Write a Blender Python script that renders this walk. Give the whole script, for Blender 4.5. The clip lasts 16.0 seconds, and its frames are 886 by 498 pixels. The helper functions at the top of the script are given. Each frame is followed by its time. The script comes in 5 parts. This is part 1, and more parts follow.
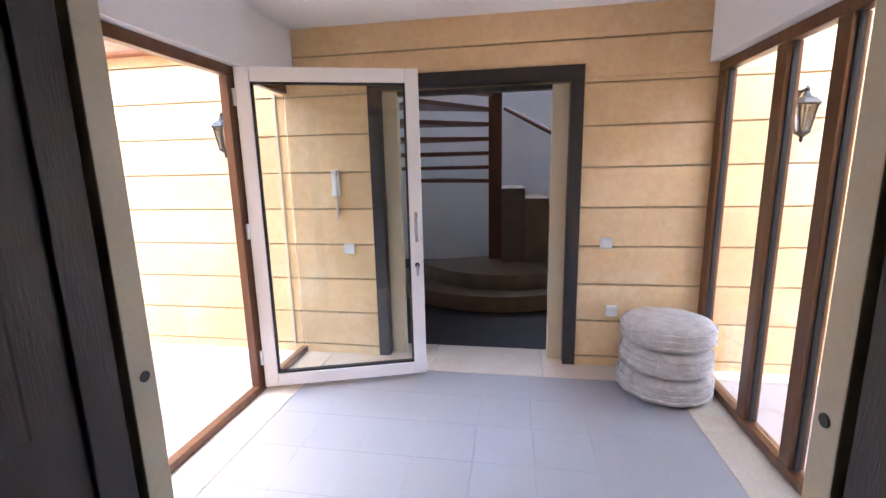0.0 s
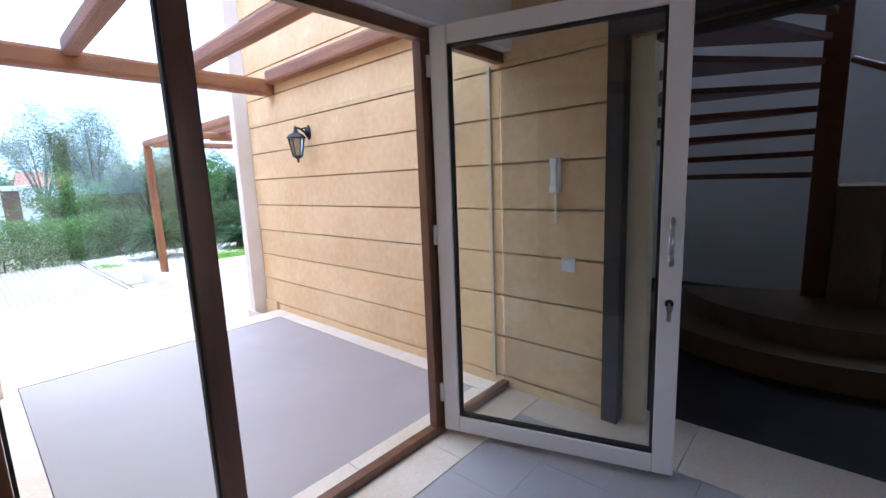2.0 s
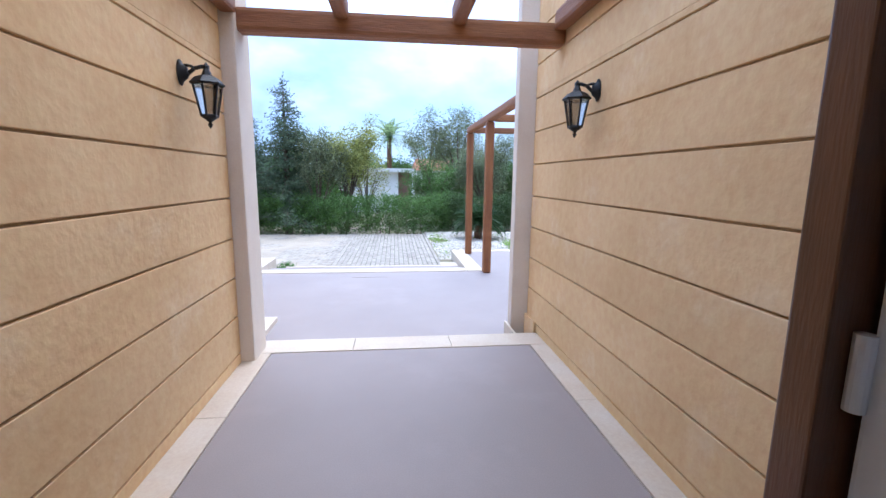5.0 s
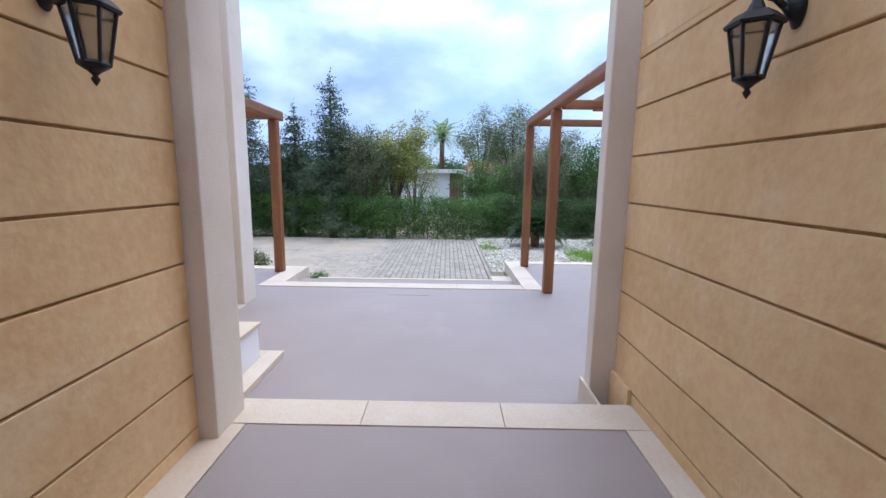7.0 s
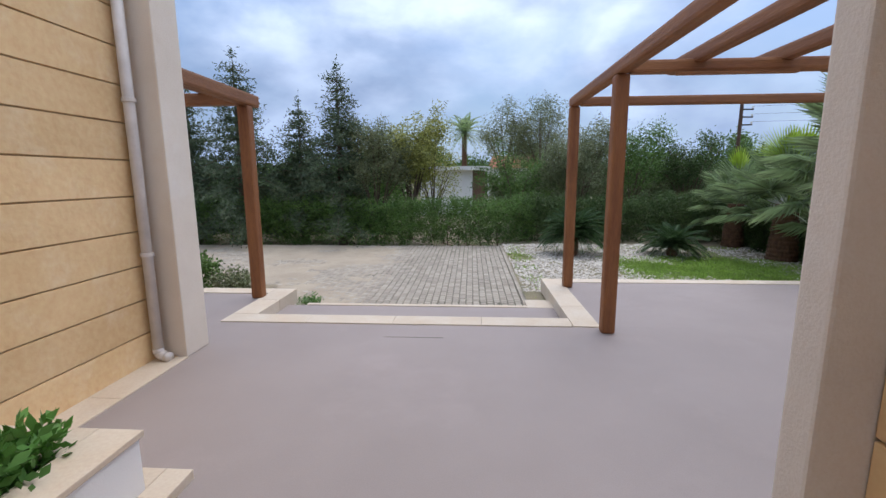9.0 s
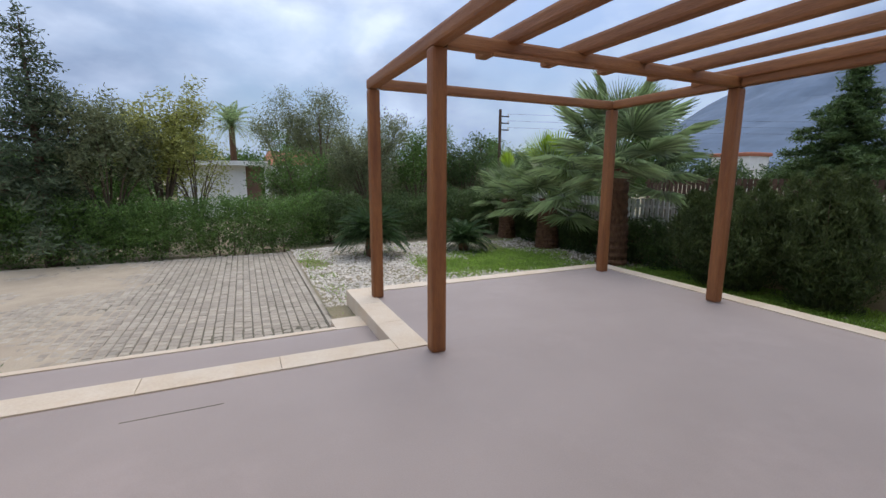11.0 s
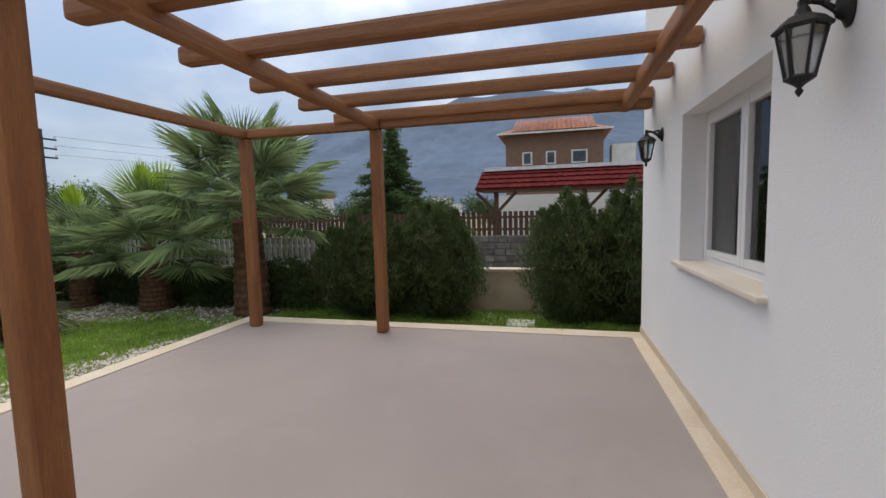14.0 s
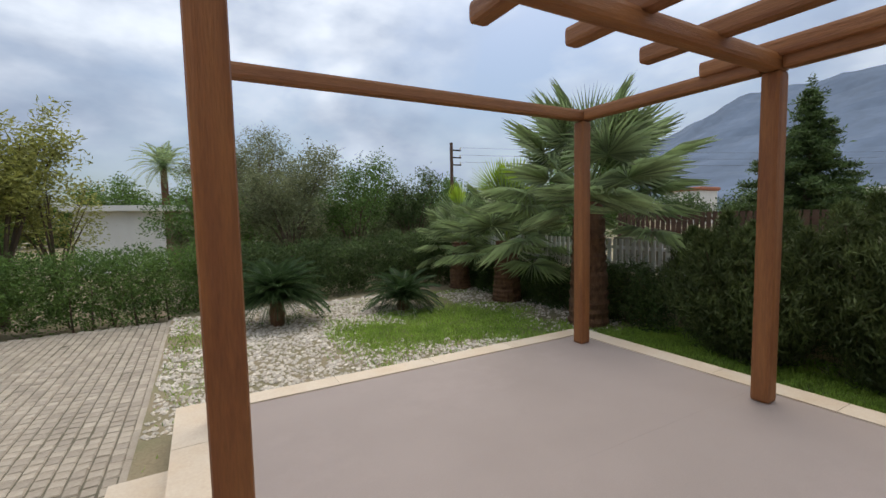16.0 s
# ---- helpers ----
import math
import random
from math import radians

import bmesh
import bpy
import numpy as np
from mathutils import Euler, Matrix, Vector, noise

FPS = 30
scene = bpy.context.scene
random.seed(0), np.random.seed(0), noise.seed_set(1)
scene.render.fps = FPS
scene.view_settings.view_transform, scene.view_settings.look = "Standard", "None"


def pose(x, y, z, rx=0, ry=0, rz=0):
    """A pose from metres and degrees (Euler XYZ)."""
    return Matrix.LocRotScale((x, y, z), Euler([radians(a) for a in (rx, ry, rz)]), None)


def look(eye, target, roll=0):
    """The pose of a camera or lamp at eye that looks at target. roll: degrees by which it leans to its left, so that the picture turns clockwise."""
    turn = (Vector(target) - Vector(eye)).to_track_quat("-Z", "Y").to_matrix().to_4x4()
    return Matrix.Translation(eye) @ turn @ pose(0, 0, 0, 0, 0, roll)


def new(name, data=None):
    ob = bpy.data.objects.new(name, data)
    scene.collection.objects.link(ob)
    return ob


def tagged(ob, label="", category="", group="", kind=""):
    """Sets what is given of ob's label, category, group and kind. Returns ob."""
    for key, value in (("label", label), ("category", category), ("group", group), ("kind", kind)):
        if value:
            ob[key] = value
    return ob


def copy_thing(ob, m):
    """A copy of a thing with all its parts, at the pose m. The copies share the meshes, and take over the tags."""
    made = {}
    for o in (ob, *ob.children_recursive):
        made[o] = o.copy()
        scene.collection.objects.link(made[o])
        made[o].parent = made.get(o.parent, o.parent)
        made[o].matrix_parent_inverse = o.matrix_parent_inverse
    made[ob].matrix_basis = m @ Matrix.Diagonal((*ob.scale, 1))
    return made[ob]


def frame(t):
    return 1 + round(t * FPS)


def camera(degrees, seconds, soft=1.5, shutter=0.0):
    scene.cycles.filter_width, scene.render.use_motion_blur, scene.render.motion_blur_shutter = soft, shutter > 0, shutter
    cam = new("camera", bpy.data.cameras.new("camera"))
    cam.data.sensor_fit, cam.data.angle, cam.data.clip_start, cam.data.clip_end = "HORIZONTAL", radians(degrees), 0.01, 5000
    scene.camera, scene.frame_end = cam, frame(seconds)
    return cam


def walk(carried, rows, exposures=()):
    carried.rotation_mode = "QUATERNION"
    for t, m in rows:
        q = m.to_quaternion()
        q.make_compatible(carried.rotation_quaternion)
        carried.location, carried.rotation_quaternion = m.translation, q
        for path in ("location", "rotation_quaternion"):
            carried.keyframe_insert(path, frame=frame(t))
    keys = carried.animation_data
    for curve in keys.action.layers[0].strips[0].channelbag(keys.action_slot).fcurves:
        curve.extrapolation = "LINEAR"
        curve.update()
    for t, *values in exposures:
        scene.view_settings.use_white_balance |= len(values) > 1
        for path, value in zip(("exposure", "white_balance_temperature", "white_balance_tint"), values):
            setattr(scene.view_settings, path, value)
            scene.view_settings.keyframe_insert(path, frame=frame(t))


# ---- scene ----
cam = camera(91.3, 16.0, soft=1.5)
PATH = [
    (0, (-0.547, -0.2, 1.503), (1.392, 0.121, 1.132), -1.2),
    (0.5, (-0.309, -0.17, 1.475), (1.581, 0.368, 1.102), -2.0),
    (1, (-0.058, -0.12, 1.455), (1.784, 0.566, 1.087), -3.1),
    (1.5, (0.162, -0.098, 1.421), (1.884, 0.861, 1.079), -4.1),
    (2, (0.355, -0.029, 1.401), (1.821, 1.295, 1.085), -2.3),
    (2.5, (0.62, 0.15, 1.356), (1.778, 1.753, 1.058), -0.7),
    (3, (0.889, 0.284, 1.365), (1.715, 2.081, 1.067), 0.7),
    (3.5, (1.1, 0.418, 1.364), (1.671, 2.309, 1.049), 1.3),
    (4, (1.19, 0.657, 1.362), (1.723, 2.559, 1.05), 2.1),
    (4.5, (1.304, 0.847, 1.344), (1.708, 2.78, 1.03), 1.5),
    (5, (1.415, 1.048, 1.352), (1.637, 3.009, 1.029), 0.6),
    (5.2, (1.413, 1.129, 1.355), (1.604, 3.091, 1.017), 0.5),
    (7.3, (1.545, 2.382, 1.328), (1.521, 4.357, 1.011), 0.8),
    (7.5, (1.529, 2.525, 1.364), (1.518, 4.497, 1.031), 0.6),
    (7.8, (1.531, 2.792, 1.319), (1.513, 4.761, 0.968), 1.6),
    (8, (1.592, 2.921, 1.324), (1.512, 4.892, 0.995), -0.1),
    (8.2, (1.619, 3.097, 1.339), (1.482, 5.065, 1.012), -0.4),
    (10.3, (1.489, 4.488, 1.325), (1.518, 6.457, 0.975), 0.4),
    (10.5, (1.517, 4.562, 1.317), (1.685, 6.523, 0.958), 0.9),
    (11, (1.519, 4.759, 1.281), (2.338, 6.552, 0.945), 0.2),
    (11.5, (1.484, 4.957, 1.252), (2.778, 6.456, 0.969), 0.9),
    (12, (1.498, 5.114, 1.262), (2.994, 6.421, 1.037), 1.8),
    (12.5, (1.473, 5.325, 1.239), (3.163, 6.377, 1.045), 1.3),
    (13, (1.495, 5.579, 1.232), (3.376, 6.235, 1.051), -0.9),
    (13.5, (1.591, 5.776, 1.273), (3.518, 6.279, 1.095), -1.0),
    (14, (1.689, 5.934, 1.26), (3.619, 6.43, 1.087), -1.4),
    (14.5, (1.959, 5.974, 1.257), (3.852, 6.597, 1.091), -2.4),
    (15, (2.234, 6.121, 1.243), (3.977, 7.09, 1.092), -3.8),
    (15.5, (2.578, 6.165, 1.204), (4.063, 7.499, 1.077), -3.2),
    (16, (2.87, 6.346, 1.263), (3.843, 8.086, 1.108), -1.2),
]
EXPOSURES = [(0.0, 3.2, 5750, 14), (0.5, 3.0, 5750, 15), (1.0, 2.7, 5500, 15), (1.5, 1.98, 5300, 10), (2.0, 1.5, 5300, 10), (2.5, 1.2, 5350, 10), (3.5, 0.85, 5400, 10),
             (5.0, 0.66, 5400, 10), (7.5, -0.04, 5950, 10), (8.2, -0.2, 6250, 10), (10.5, -0.4, 6700, 10), (12.5, -0.44, 7150, 8), (16.0, -0.44, 7700, 8)]
walk(cam, [(t, look(eye, target, roll)) for t, eye, target, roll in PATH], EXPOSURES)

# world: grey-blue broken overcast, soft high sun
world = bpy.data.worlds.new("overcast_sky")
scene.world = world
world.use_nodes = True
wt = world.node_tree
wt.nodes.clear()
w_out = wt.nodes.new("ShaderNodeOutputWorld")
w_bg = wt.nodes.new("ShaderNodeBackground")
w_sky = wt.nodes.new("ShaderNodeTexSky")
w_sky.sky_type = "NISHITA"
w_sky.sun_disc = False
SUN_ELEV, SUN_ROT = radians(62), radians(40)
w_sky.sun_elevation, w_sky.sun_rotation = SUN_ELEV, SUN_ROT
w_sky.dust_density = 1.5
w_tc = wt.nodes.new("ShaderNodeTexCoord")
w_map = wt.nodes.new("ShaderNodeMapping")
w_map.inputs["Scale"].default_value = (1.0, 1.0, 1.9)
w_no = wt.nodes.new("ShaderNodeTexNoise")
w_no.inputs["Scale"].default_value = 2.4
w_no.inputs["Detail"].default_value = 7
w_no.inputs["Roughness"].default_value = 0.52
w_no.inputs["Distortion"].default_value = 0.25
w_cov = wt.nodes.new("ShaderNodeMapRange")
w_cov.inputs["From Min"].default_value = 0.33
w_cov.inputs["From Max"].default_value = 0.56
w_no2 = wt.nodes.new("ShaderNodeTexNoise")
w_no2.inputs["Scale"].default_value = 4.5
w_no2.inputs["Detail"].default_value = 6
w_ramp = wt.nodes.new("ShaderNodeValToRGB")
w_ramp.color_ramp.elements[0].position, w_ramp.color_ramp.elements[0].color = 0.34, (3.4, 4.1, 5.5, 1)
w_ramp.color_ramp.elements[1].position, w_ramp.color_ramp.elements[1].color = 0.66, (7.0, 7.7, 9.0, 1)
w_mix = wt.nodes.new("ShaderNodeMix")
w_mix.data_type = "RGBA"
wl = wt.links.new
wl(w_tc.outputs["Generated"], w_map.inputs["Vector"])
wl(w_map.outputs["Vector"], w_no.inputs["Vector"])
wl(w_map.outputs["Vector"], w_no2.inputs["Vector"])
wl(w_no.outputs["Fac"], w_cov.inputs["Value"])
wl(w_no2.outputs["Fac"], w_ramp.inputs["Fac"])
wl(w_cov.outputs["Result"], w_mix.inputs["Factor"])
wl(w_sky.outputs["Color"], w_mix.inputs["A"])
wl(w_ramp.outputs["Color"], w_mix.inputs["B"])
w_bg.inputs["Strength"].default_value = 0.085
# overcast luminance: the sky brightens smoothly from the horizon to the zenith
w_sep = wt.nodes.new("ShaderNodeSeparateXYZ")
w_up = wt.nodes.new("ShaderNodeMapRange")
w_up.interpolation_type = "SMOOTHSTEP"
w_up.inputs["From Min"].default_value, w_up.inputs["From Max"].default_value = 0.05, 1.0
w_up.inputs["To Min"].default_value, w_up.inputs["To Max"].default_value = 1.45, 4.3
w_gain = wt.nodes.new("ShaderNodeVectorMath")
w_gain.operation = "SCALE"
wl(w_tc.outputs["Generated"], w_sep.inputs["Vector"])
wl(w_sep.outputs["Z"], w_up.inputs["Value"])
w_tone = wt.nodes.new("ShaderNodeMix")
w_tone.data_type = "RGBA"
w_tone.inputs["A"].default_value, w_tone.inputs["B"].default_value = (0.86, 1.0, 1.22, 1), (1.08, 1.0, 0.90, 1)
w_mul = wt.nodes.new("ShaderNodeMix")
w_mul.data_type, w_mul.blend_type = "RGBA", "MULTIPLY"
w_mul.inputs["Factor"].default_value = 1.0
wl(w_sep.outputs["Z"], w_tone.inputs["Factor"])
wl(w_mix.outputs["Result"], w_mul.inputs["A"])
wl(w_tone.outputs["Result"], w_mul.inputs["B"])
wl(w_mul.outputs["Result"], w_gain.inputs[0])
wl(w_up.outputs["Result"], w_gain.inputs["Scale"])
wl(w_gain.outputs["Vector"], w_bg.inputs["Color"])
wl(w_bg.outputs["Background"], w_out.inputs["Surface"])

sun = new("sun", bpy.data.lights.new("sun", "SUN"))
sun.data.energy, sun.data.angle, sun.data.color = 1.2, radians(50), (1.0, 0.94, 0.86)
sun_dir = Vector((math.sin(SUN_ROT) * math.cos(SUN_ELEV), math.cos(SUN_ROT) * math.cos(SUN_ELEV), math.sin(SUN_ELEV)))
sun.matrix_world = look(sun_dir * 40, (0, 0, 0))


# ---- materials ----
def mat(name, base, rough=0.8, metal=0.0, dark=None, scale=6.0, fine=90.0, bump=0.15, amount=0.5, spec=0.5, spread=0.0,
        stretch=None, coat=0.0, stain=None, stain_scale=1.2):
    """A surface with coarse variation between two tones, fine grain and relief; spread varies pieces among themselves."""
    m = bpy.data.materials.new(name)
    m.use_nodes = True
    nt = m.node_tree
    b = nt.nodes["Principled BSDF"]
    b.inputs["Roughness"].default_value = rough
    b.inputs["Metallic"].default_value = metal
    b.inputs["Specular IOR Level"].default_value = spec
    b.inputs["Coat Weight"].default_value = coat
    link = nt.links.new
    tc = nt.nodes.new("ShaderNodeTexCoord")
    mp = nt.nodes.new("ShaderNodeMapping")
    mp.inputs["Scale"].default_value = stretch or (1, 1, 1)
    link(tc.outputs["Object"], mp.inputs["Vector"])
    n1 = nt.nodes.new("ShaderNodeTexNoise")
    n1.inputs["Scale"].default_value, n1.inputs["Detail"].default_value = scale, 6
    n2 = nt.nodes.new("ShaderNodeTexNoise")
    n2.inputs["Scale"].default_value, n2.inputs["Detail"].default_value = fine, 4
    link(mp.outputs["Vector"], n1.inputs["Vector"])
    link(mp.outputs["Vector"], n2.inputs["Vector"])
    dark = dark or tuple(c * 0.72 for c in base)
    ramp = nt.nodes.new("ShaderNodeValToRGB")
    ramp.color_ramp.elements[0].position, ramp.color_ramp.elements[0].color = 0.5 - 0.28, (*dark, 1)
    ramp.color_ramp.elements[1].position, ramp.color_ramp.elements[1].color = 0.5 + 0.18, (*base, 1)
    link(n1.outputs["Fac"], ramp.inputs["Fac"])
    col = ramp.outputs["Color"]
    if stain:
        n3 = nt.nodes.new("ShaderNodeTexNoise")
        n3.inputs["Scale"].default_value, n3.inputs["Detail"].default_value = stain_scale, 8
        n3.inputs["Roughness"].default_value = 0.65
        link(tc.outputs["Object"], n3.inputs["Vector"])
        r3 = nt.nodes.new("ShaderNodeMapRange")
        r3.inputs["From Min"].default_value, r3.inputs["From Max"].default_value = 0.54, 0.72
        r3.inputs["To Max"].default_value = 0.6
        link(n3.outputs["Fac"], r3.inputs["Value"])
        mx = nt.nodes.new("ShaderNodeMix")
        mx.data_type = "RGBA"
        mx.inputs["B"].default_value = (*stain, 1)
        link(r3.outputs["Result"], mx.inputs["Factor"])
        link(col, mx.inputs["A"])
        col = mx.outputs["Result"]
    grain = nt.nodes.new("ShaderNodeMix")
    grain.data_type, grain.blend_type = "RGBA", "OVERLAY"
    grain.inputs["Factor"].default_value = amount * 0.5
    link(col, grain.inputs["A"])
    link(n2.outputs["Fac"], grain.inputs["B"])
    col = grain.outputs["Result"]
    if spread:
        info = nt.nodes.new("ShaderNodeObjectInfo")
        geo = nt.nodes.new("ShaderNodeNewGeometry")
        add = nt.nodes.new("ShaderNodeMath")
        add.operation = "ADD"
        link(info.outputs["Random"], add.inputs[0])
        link(geo.outputs["Random Per Island"], add.inputs[1])
        fr = nt.nodes.new("ShaderNodeMath")
        fr.operation = "FRACT"
        link(add.outputs[0], fr.inputs[0])
        rng = nt.nodes.new("ShaderNodeMapRange")
        rng.inputs["To Min"].default_value, rng.inputs["To Max"].default_value = 1 - spread, 1 + spread
        link(fr.outputs[0], rng.inputs["Value"])
        hsv = nt.nodes.new("ShaderNodeHueSaturation")
        link(rng.outputs["Result"], hsv.inputs["Value"])
        link(col, hsv.inputs["Color"])
        col = hsv.outputs["Color"]
    link(col, b.inputs["Base Color"])
    if bump:
        bp = nt.nodes.new("ShaderNodeBump")
        bp.inputs["Strength"].default_value, bp.inputs["Distance"].default_value = bump, 0.02
        sm = nt.nodes.new("ShaderNodeMath")
        sm.operation = "ADD"
        link(n1.outputs["Fac"], sm.inputs[0])
        link(n2.outputs["Fac"], sm.inputs[1])
        link(sm.outputs[0], bp.inputs["Height"])
        link(bp.outputs["Normal"], b.inputs["Normal"])
    return m


def leaf_mat(name, base, dark, spread=0.35, rough=0.55, through_light=0.3):
    base, dark = tuple(c * 1.18 for c in base), tuple(c * 1.18 for c in dark)
    m = mat(name, base, rough, dark=dark, scale=2.5, fine=40, bump=0, amount=0.3, spread=spread, spec=0.3)
    b = m.node_tree.nodes["Principled BSDF"]
    nt = m.node_tree
    thin = nt.nodes.new("ShaderNodeBsdfTranslucent")
    nt.links.new(b.inputs["Base Color"].links[0].from_socket, thin.inputs["Color"])
    both = nt.nodes.new("ShaderNodeMixShader")
    both.inputs["Fac"].default_value = through_light
    nt.links.new(b.outputs["BSDF"], both.inputs[1])
    nt.links.new(thin.outputs["BSDF"], both.inputs[2])
    nt.links.new(both.outputs["Shader"], nt.nodes["Material Output"].inputs["Surface"])
    return m


def glass_mat(name, tint=(1, 1, 1), rough=0.0):
    m = bpy.data.materials.new(name)
    m.use_nodes = True
    b = m.node_tree.nodes["Principled BSDF"]
    b.inputs["Base Color"].default_value = (*tint, 1)
    b.inputs["Roughness"].default_value = rough
    b.inputs["Transmission Weight"].default_value = 1.0
    b.inputs["IOR"].default_value = 1.45
    return m


M_STONE = mat("ochre_stone_render", (0.77, 0.55, 0.305), 0.9, dark=(0.66, 0.445, 0.225), scale=1.6, fine=22, bump=0.22, amount=0.42, spread=0.06, stain=(0.80, 0.65, 0.44), stain_scale=2.6)
M_GROOVE = mat("groove_mortar", (0.52, 0.38, 0.22), 0.95, scale=5, bump=0.3)
M_PLASTER = mat("white_plaster", (0.82, 0.82, 0.83), 0.9, dark=(0.78, 0.78, 0.79), scale=1.5, fine=120, bump=0.12, amount=0.15)
M_PILASTER = mat("pale_pilaster_plaster", (0.75, 0.67, 0.58), 0.9, dark=(0.68, 0.60, 0.51), scale=3, fine=110, bump=0.2, amount=0.3, stain=(0.80, 0.76, 0.70))
M_SCREED = mat("mauve_grey_screed", (0.335, 0.286, 0.273), 0.62, dark=(0.29, 0.246, 0.234), scale=1.1, fine=140, bump=0.06, amount=0.22, stain=(0.38, 0.32, 0.31), stain_scale=0.8, spec=0.4)
M_TILE = mat("grey_floor_tile", (0.37, 0.355, 0.362), 0.5, dark=(0.345, 0.33, 0.338), scale=2.5, fine=120, bump=0.05, amount=0.2, spread=0.015)
M_GROUT = mat("pale_grout", (0.366, 0.351, 0.358), 0.9, bump=0.1)
M_CREAM = mat("cream_limestone", (0.64, 0.56, 0.46), 0.6, dark=(0.58, 0.47, 0.35), scale=3.5, fine=60, bump=0.08, amount=0.35, spread=0.06, stain=(0.62, 0.48, 0.34), stain_scale=2.0)
M_WOOD = mat("orange_brown_timber", (0.285, 0.112, 0.034), 0.6, dark=(0.17, 0.055, 0.018), scale=3.0, fine=26, bump=0.25, amount=0.7, stretch=(5, 5, 0.5), spread=0.1)
M_WOODX = mat("orange_brown_timber_beam", (0.285, 0.118, 0.040), 0.6, dark=(0.17, 0.060, 0.022), scale=3.0, fine=26, bump=0.25, amount=0.7, stretch=(0.5, 5, 5), spread=0.1)
M_WOODY = mat("orange_brown_timber_rafter", (0.285, 0.118, 0.040), 0.6, dark=(0.17, 0.060, 0.022), scale=3.0, fine=26, bump=0.25, amount=0.7, stretch=(5, 0.5, 5), spread=0.1)
M_FRAME = mat("varnished_wood_frame", (0.145, 0.054, 0.020), 0.35, dark=(0.075, 0.027, 0.011), scale=3, fine=40, bump=0.1, amount=0.5, stretch=(6, 6, 0.6), coat=0.3)
M_GASKET = mat("black_rubber_gasket", (0.015, 0.015, 0.016), 0.6, bump=0)
M_UPVC = mat("white_upvc", (0.80, 0.80, 0.81), 0.35, dark=(0.77, 0.77, 0.78), scale=3, bump=0.02, amount=0.05)
M_BLACKWOOD = mat("black_brown_door_frame", (0.035, 0.028, 0.026), 0.5, dark=(0.02, 0.016, 0.015), scale=3, fine=40, bump=0.1, stretch=(6, 6, 0.6))
M_REVEAL = mat("cream_door_jamb", (0.60, 0.52, 0.36), 0.55, dark=(0.54, 0.46, 0.31), scale=3, bump=0.05, amount=0.2)
M_IRON = mat("black_cast_iron", (0.018, 0.018, 0.020), 0.45, metal=0.2, dark=(0.010, 0.010, 0.011), fine=160, bump=0.15)
M_LAMPGLASS = glass_mat("rippled_lantern_glass", (0.42, 0.42, 0.41), 0.25)
M_CHROME = mat("brushed_metal", (0.45, 0.45, 0.47), 0.35, metal=1.0, bump=0.02, amount=0.1)
M_SWITCH = mat("white_switch_plastic", (0.82, 0.82, 0.80), 0.4, bump=0.0, amount=0.05)
M_WICKER = mat("off_white_wicker", (0.62, 0.57, 0.52), 0.75, dark=(0.42, 0.37, 0.33), scale=14, fine=80, bump=0.3, spread=0.12)
M_GLASS = glass_mat("clear_glass", (0.97, 1.0, 0.98))
# Plaster darkened in colour to carry the shade of the unlit room.
M_DARKROOM = mat("unlit_room_plaster", (0.35, 0.33, 0.32), 0.9)
M_STAIRWOOD = mat("stair_wood", (0.17, 0.06, 0.025), 0.45, dark=(0.13, 0.05, 0.02), scale=4, fine=40, stretch=(1, 5, 5))
# Tan stone with the hall's dimness put into its colour.
M_STAIRSTONE = mat("tan_stone_dimmed", (0.17, 0.115, 0.07), 0.5, dark=(0.125, 0.085, 0.05))
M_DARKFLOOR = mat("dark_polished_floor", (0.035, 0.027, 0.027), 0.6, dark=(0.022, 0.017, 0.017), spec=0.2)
M_PAVER = mat("pale_stone_sett", (0.40, 0.357, 0.30), 0.85, dark=(0.31, 0.27, 0.22), scale=6, fine=70, bump=0.35, spread=0.16, stain=(0.30, 0.27, 0.21), stain_scale=0.6)
M_JOINT = mat("dark_paving_joint", (0.17, 0.15, 0.115), 0.95, dark=(0.08, 0.078, 0.05), scale=9, bump=0.3)
M_SOIL = mat("garden_soil", (0.30, 0.245, 0.17), 0.95, dark=(0.17, 0.165, 0.09), scale=1.6, fine=50, bump=0.6, stain=(0.15, 0.22, 0.06), stain_scale=0.9)
M_PEBBLE = mat("white_pebble", (0.70, 0.66, 0.60), 0.8, dark=(0.40, 0.35, 0.29), scale=10, bump=0.1, spread=0.25)
M_GRASS = leaf_mat("grass_blades", (0.27, 0.42, 0.08), (0.14, 0.24, 0.045), 0.4)
M_BOUNDARY = mat("cream_boundary_wall", (0.52, 0.43, 0.31), 0.9, dark=(0.40, 0.32, 0.22), scale=2.5, bump=0.25, stain=(0.28, 0.24, 0.17))
M_WHITEPAINT = mat("white_painted_wood", (0.72, 0.72, 0.70), 0.6, bump=0.05)
M_DOWNPIPE = mat("white_plastic_pipe", (0.70, 0.66, 0.64), 0.4, bump=0.02, amount=0.1)
M_DARKGLASS = glass_mat("dark_window_glass", (0.35, 0.38, 0.38))


# ---- building helpers ----
def box(bm, x0, y0, z0, x1, y1, z1, bevel=0.0):
    if x1 < x0: x0, x1 = x1, x0
    if y1 < y0: y0, y1 = y1, y0
    if z1 < z0: z0, z1 = z1, z0
    made = bmesh.ops.create_cube(bm, size=1)["verts"]
    for v in made:
        v.co = Vector(((x0 + x1) / 2 + v.co.x * (x1 - x0), (y0 + y1) / 2 + v.co.y * (y1 - y0), (z0 + z1) / 2 + v.co.z * (z1 - z0)))
    if bevel:
        edges = {e for v in made for e in v.link_edges}
        bmesh.ops.bevel(bm, geom=list(edges), offset=bevel, segments=2, affect="EDGES", profile=0.6)
    return bm


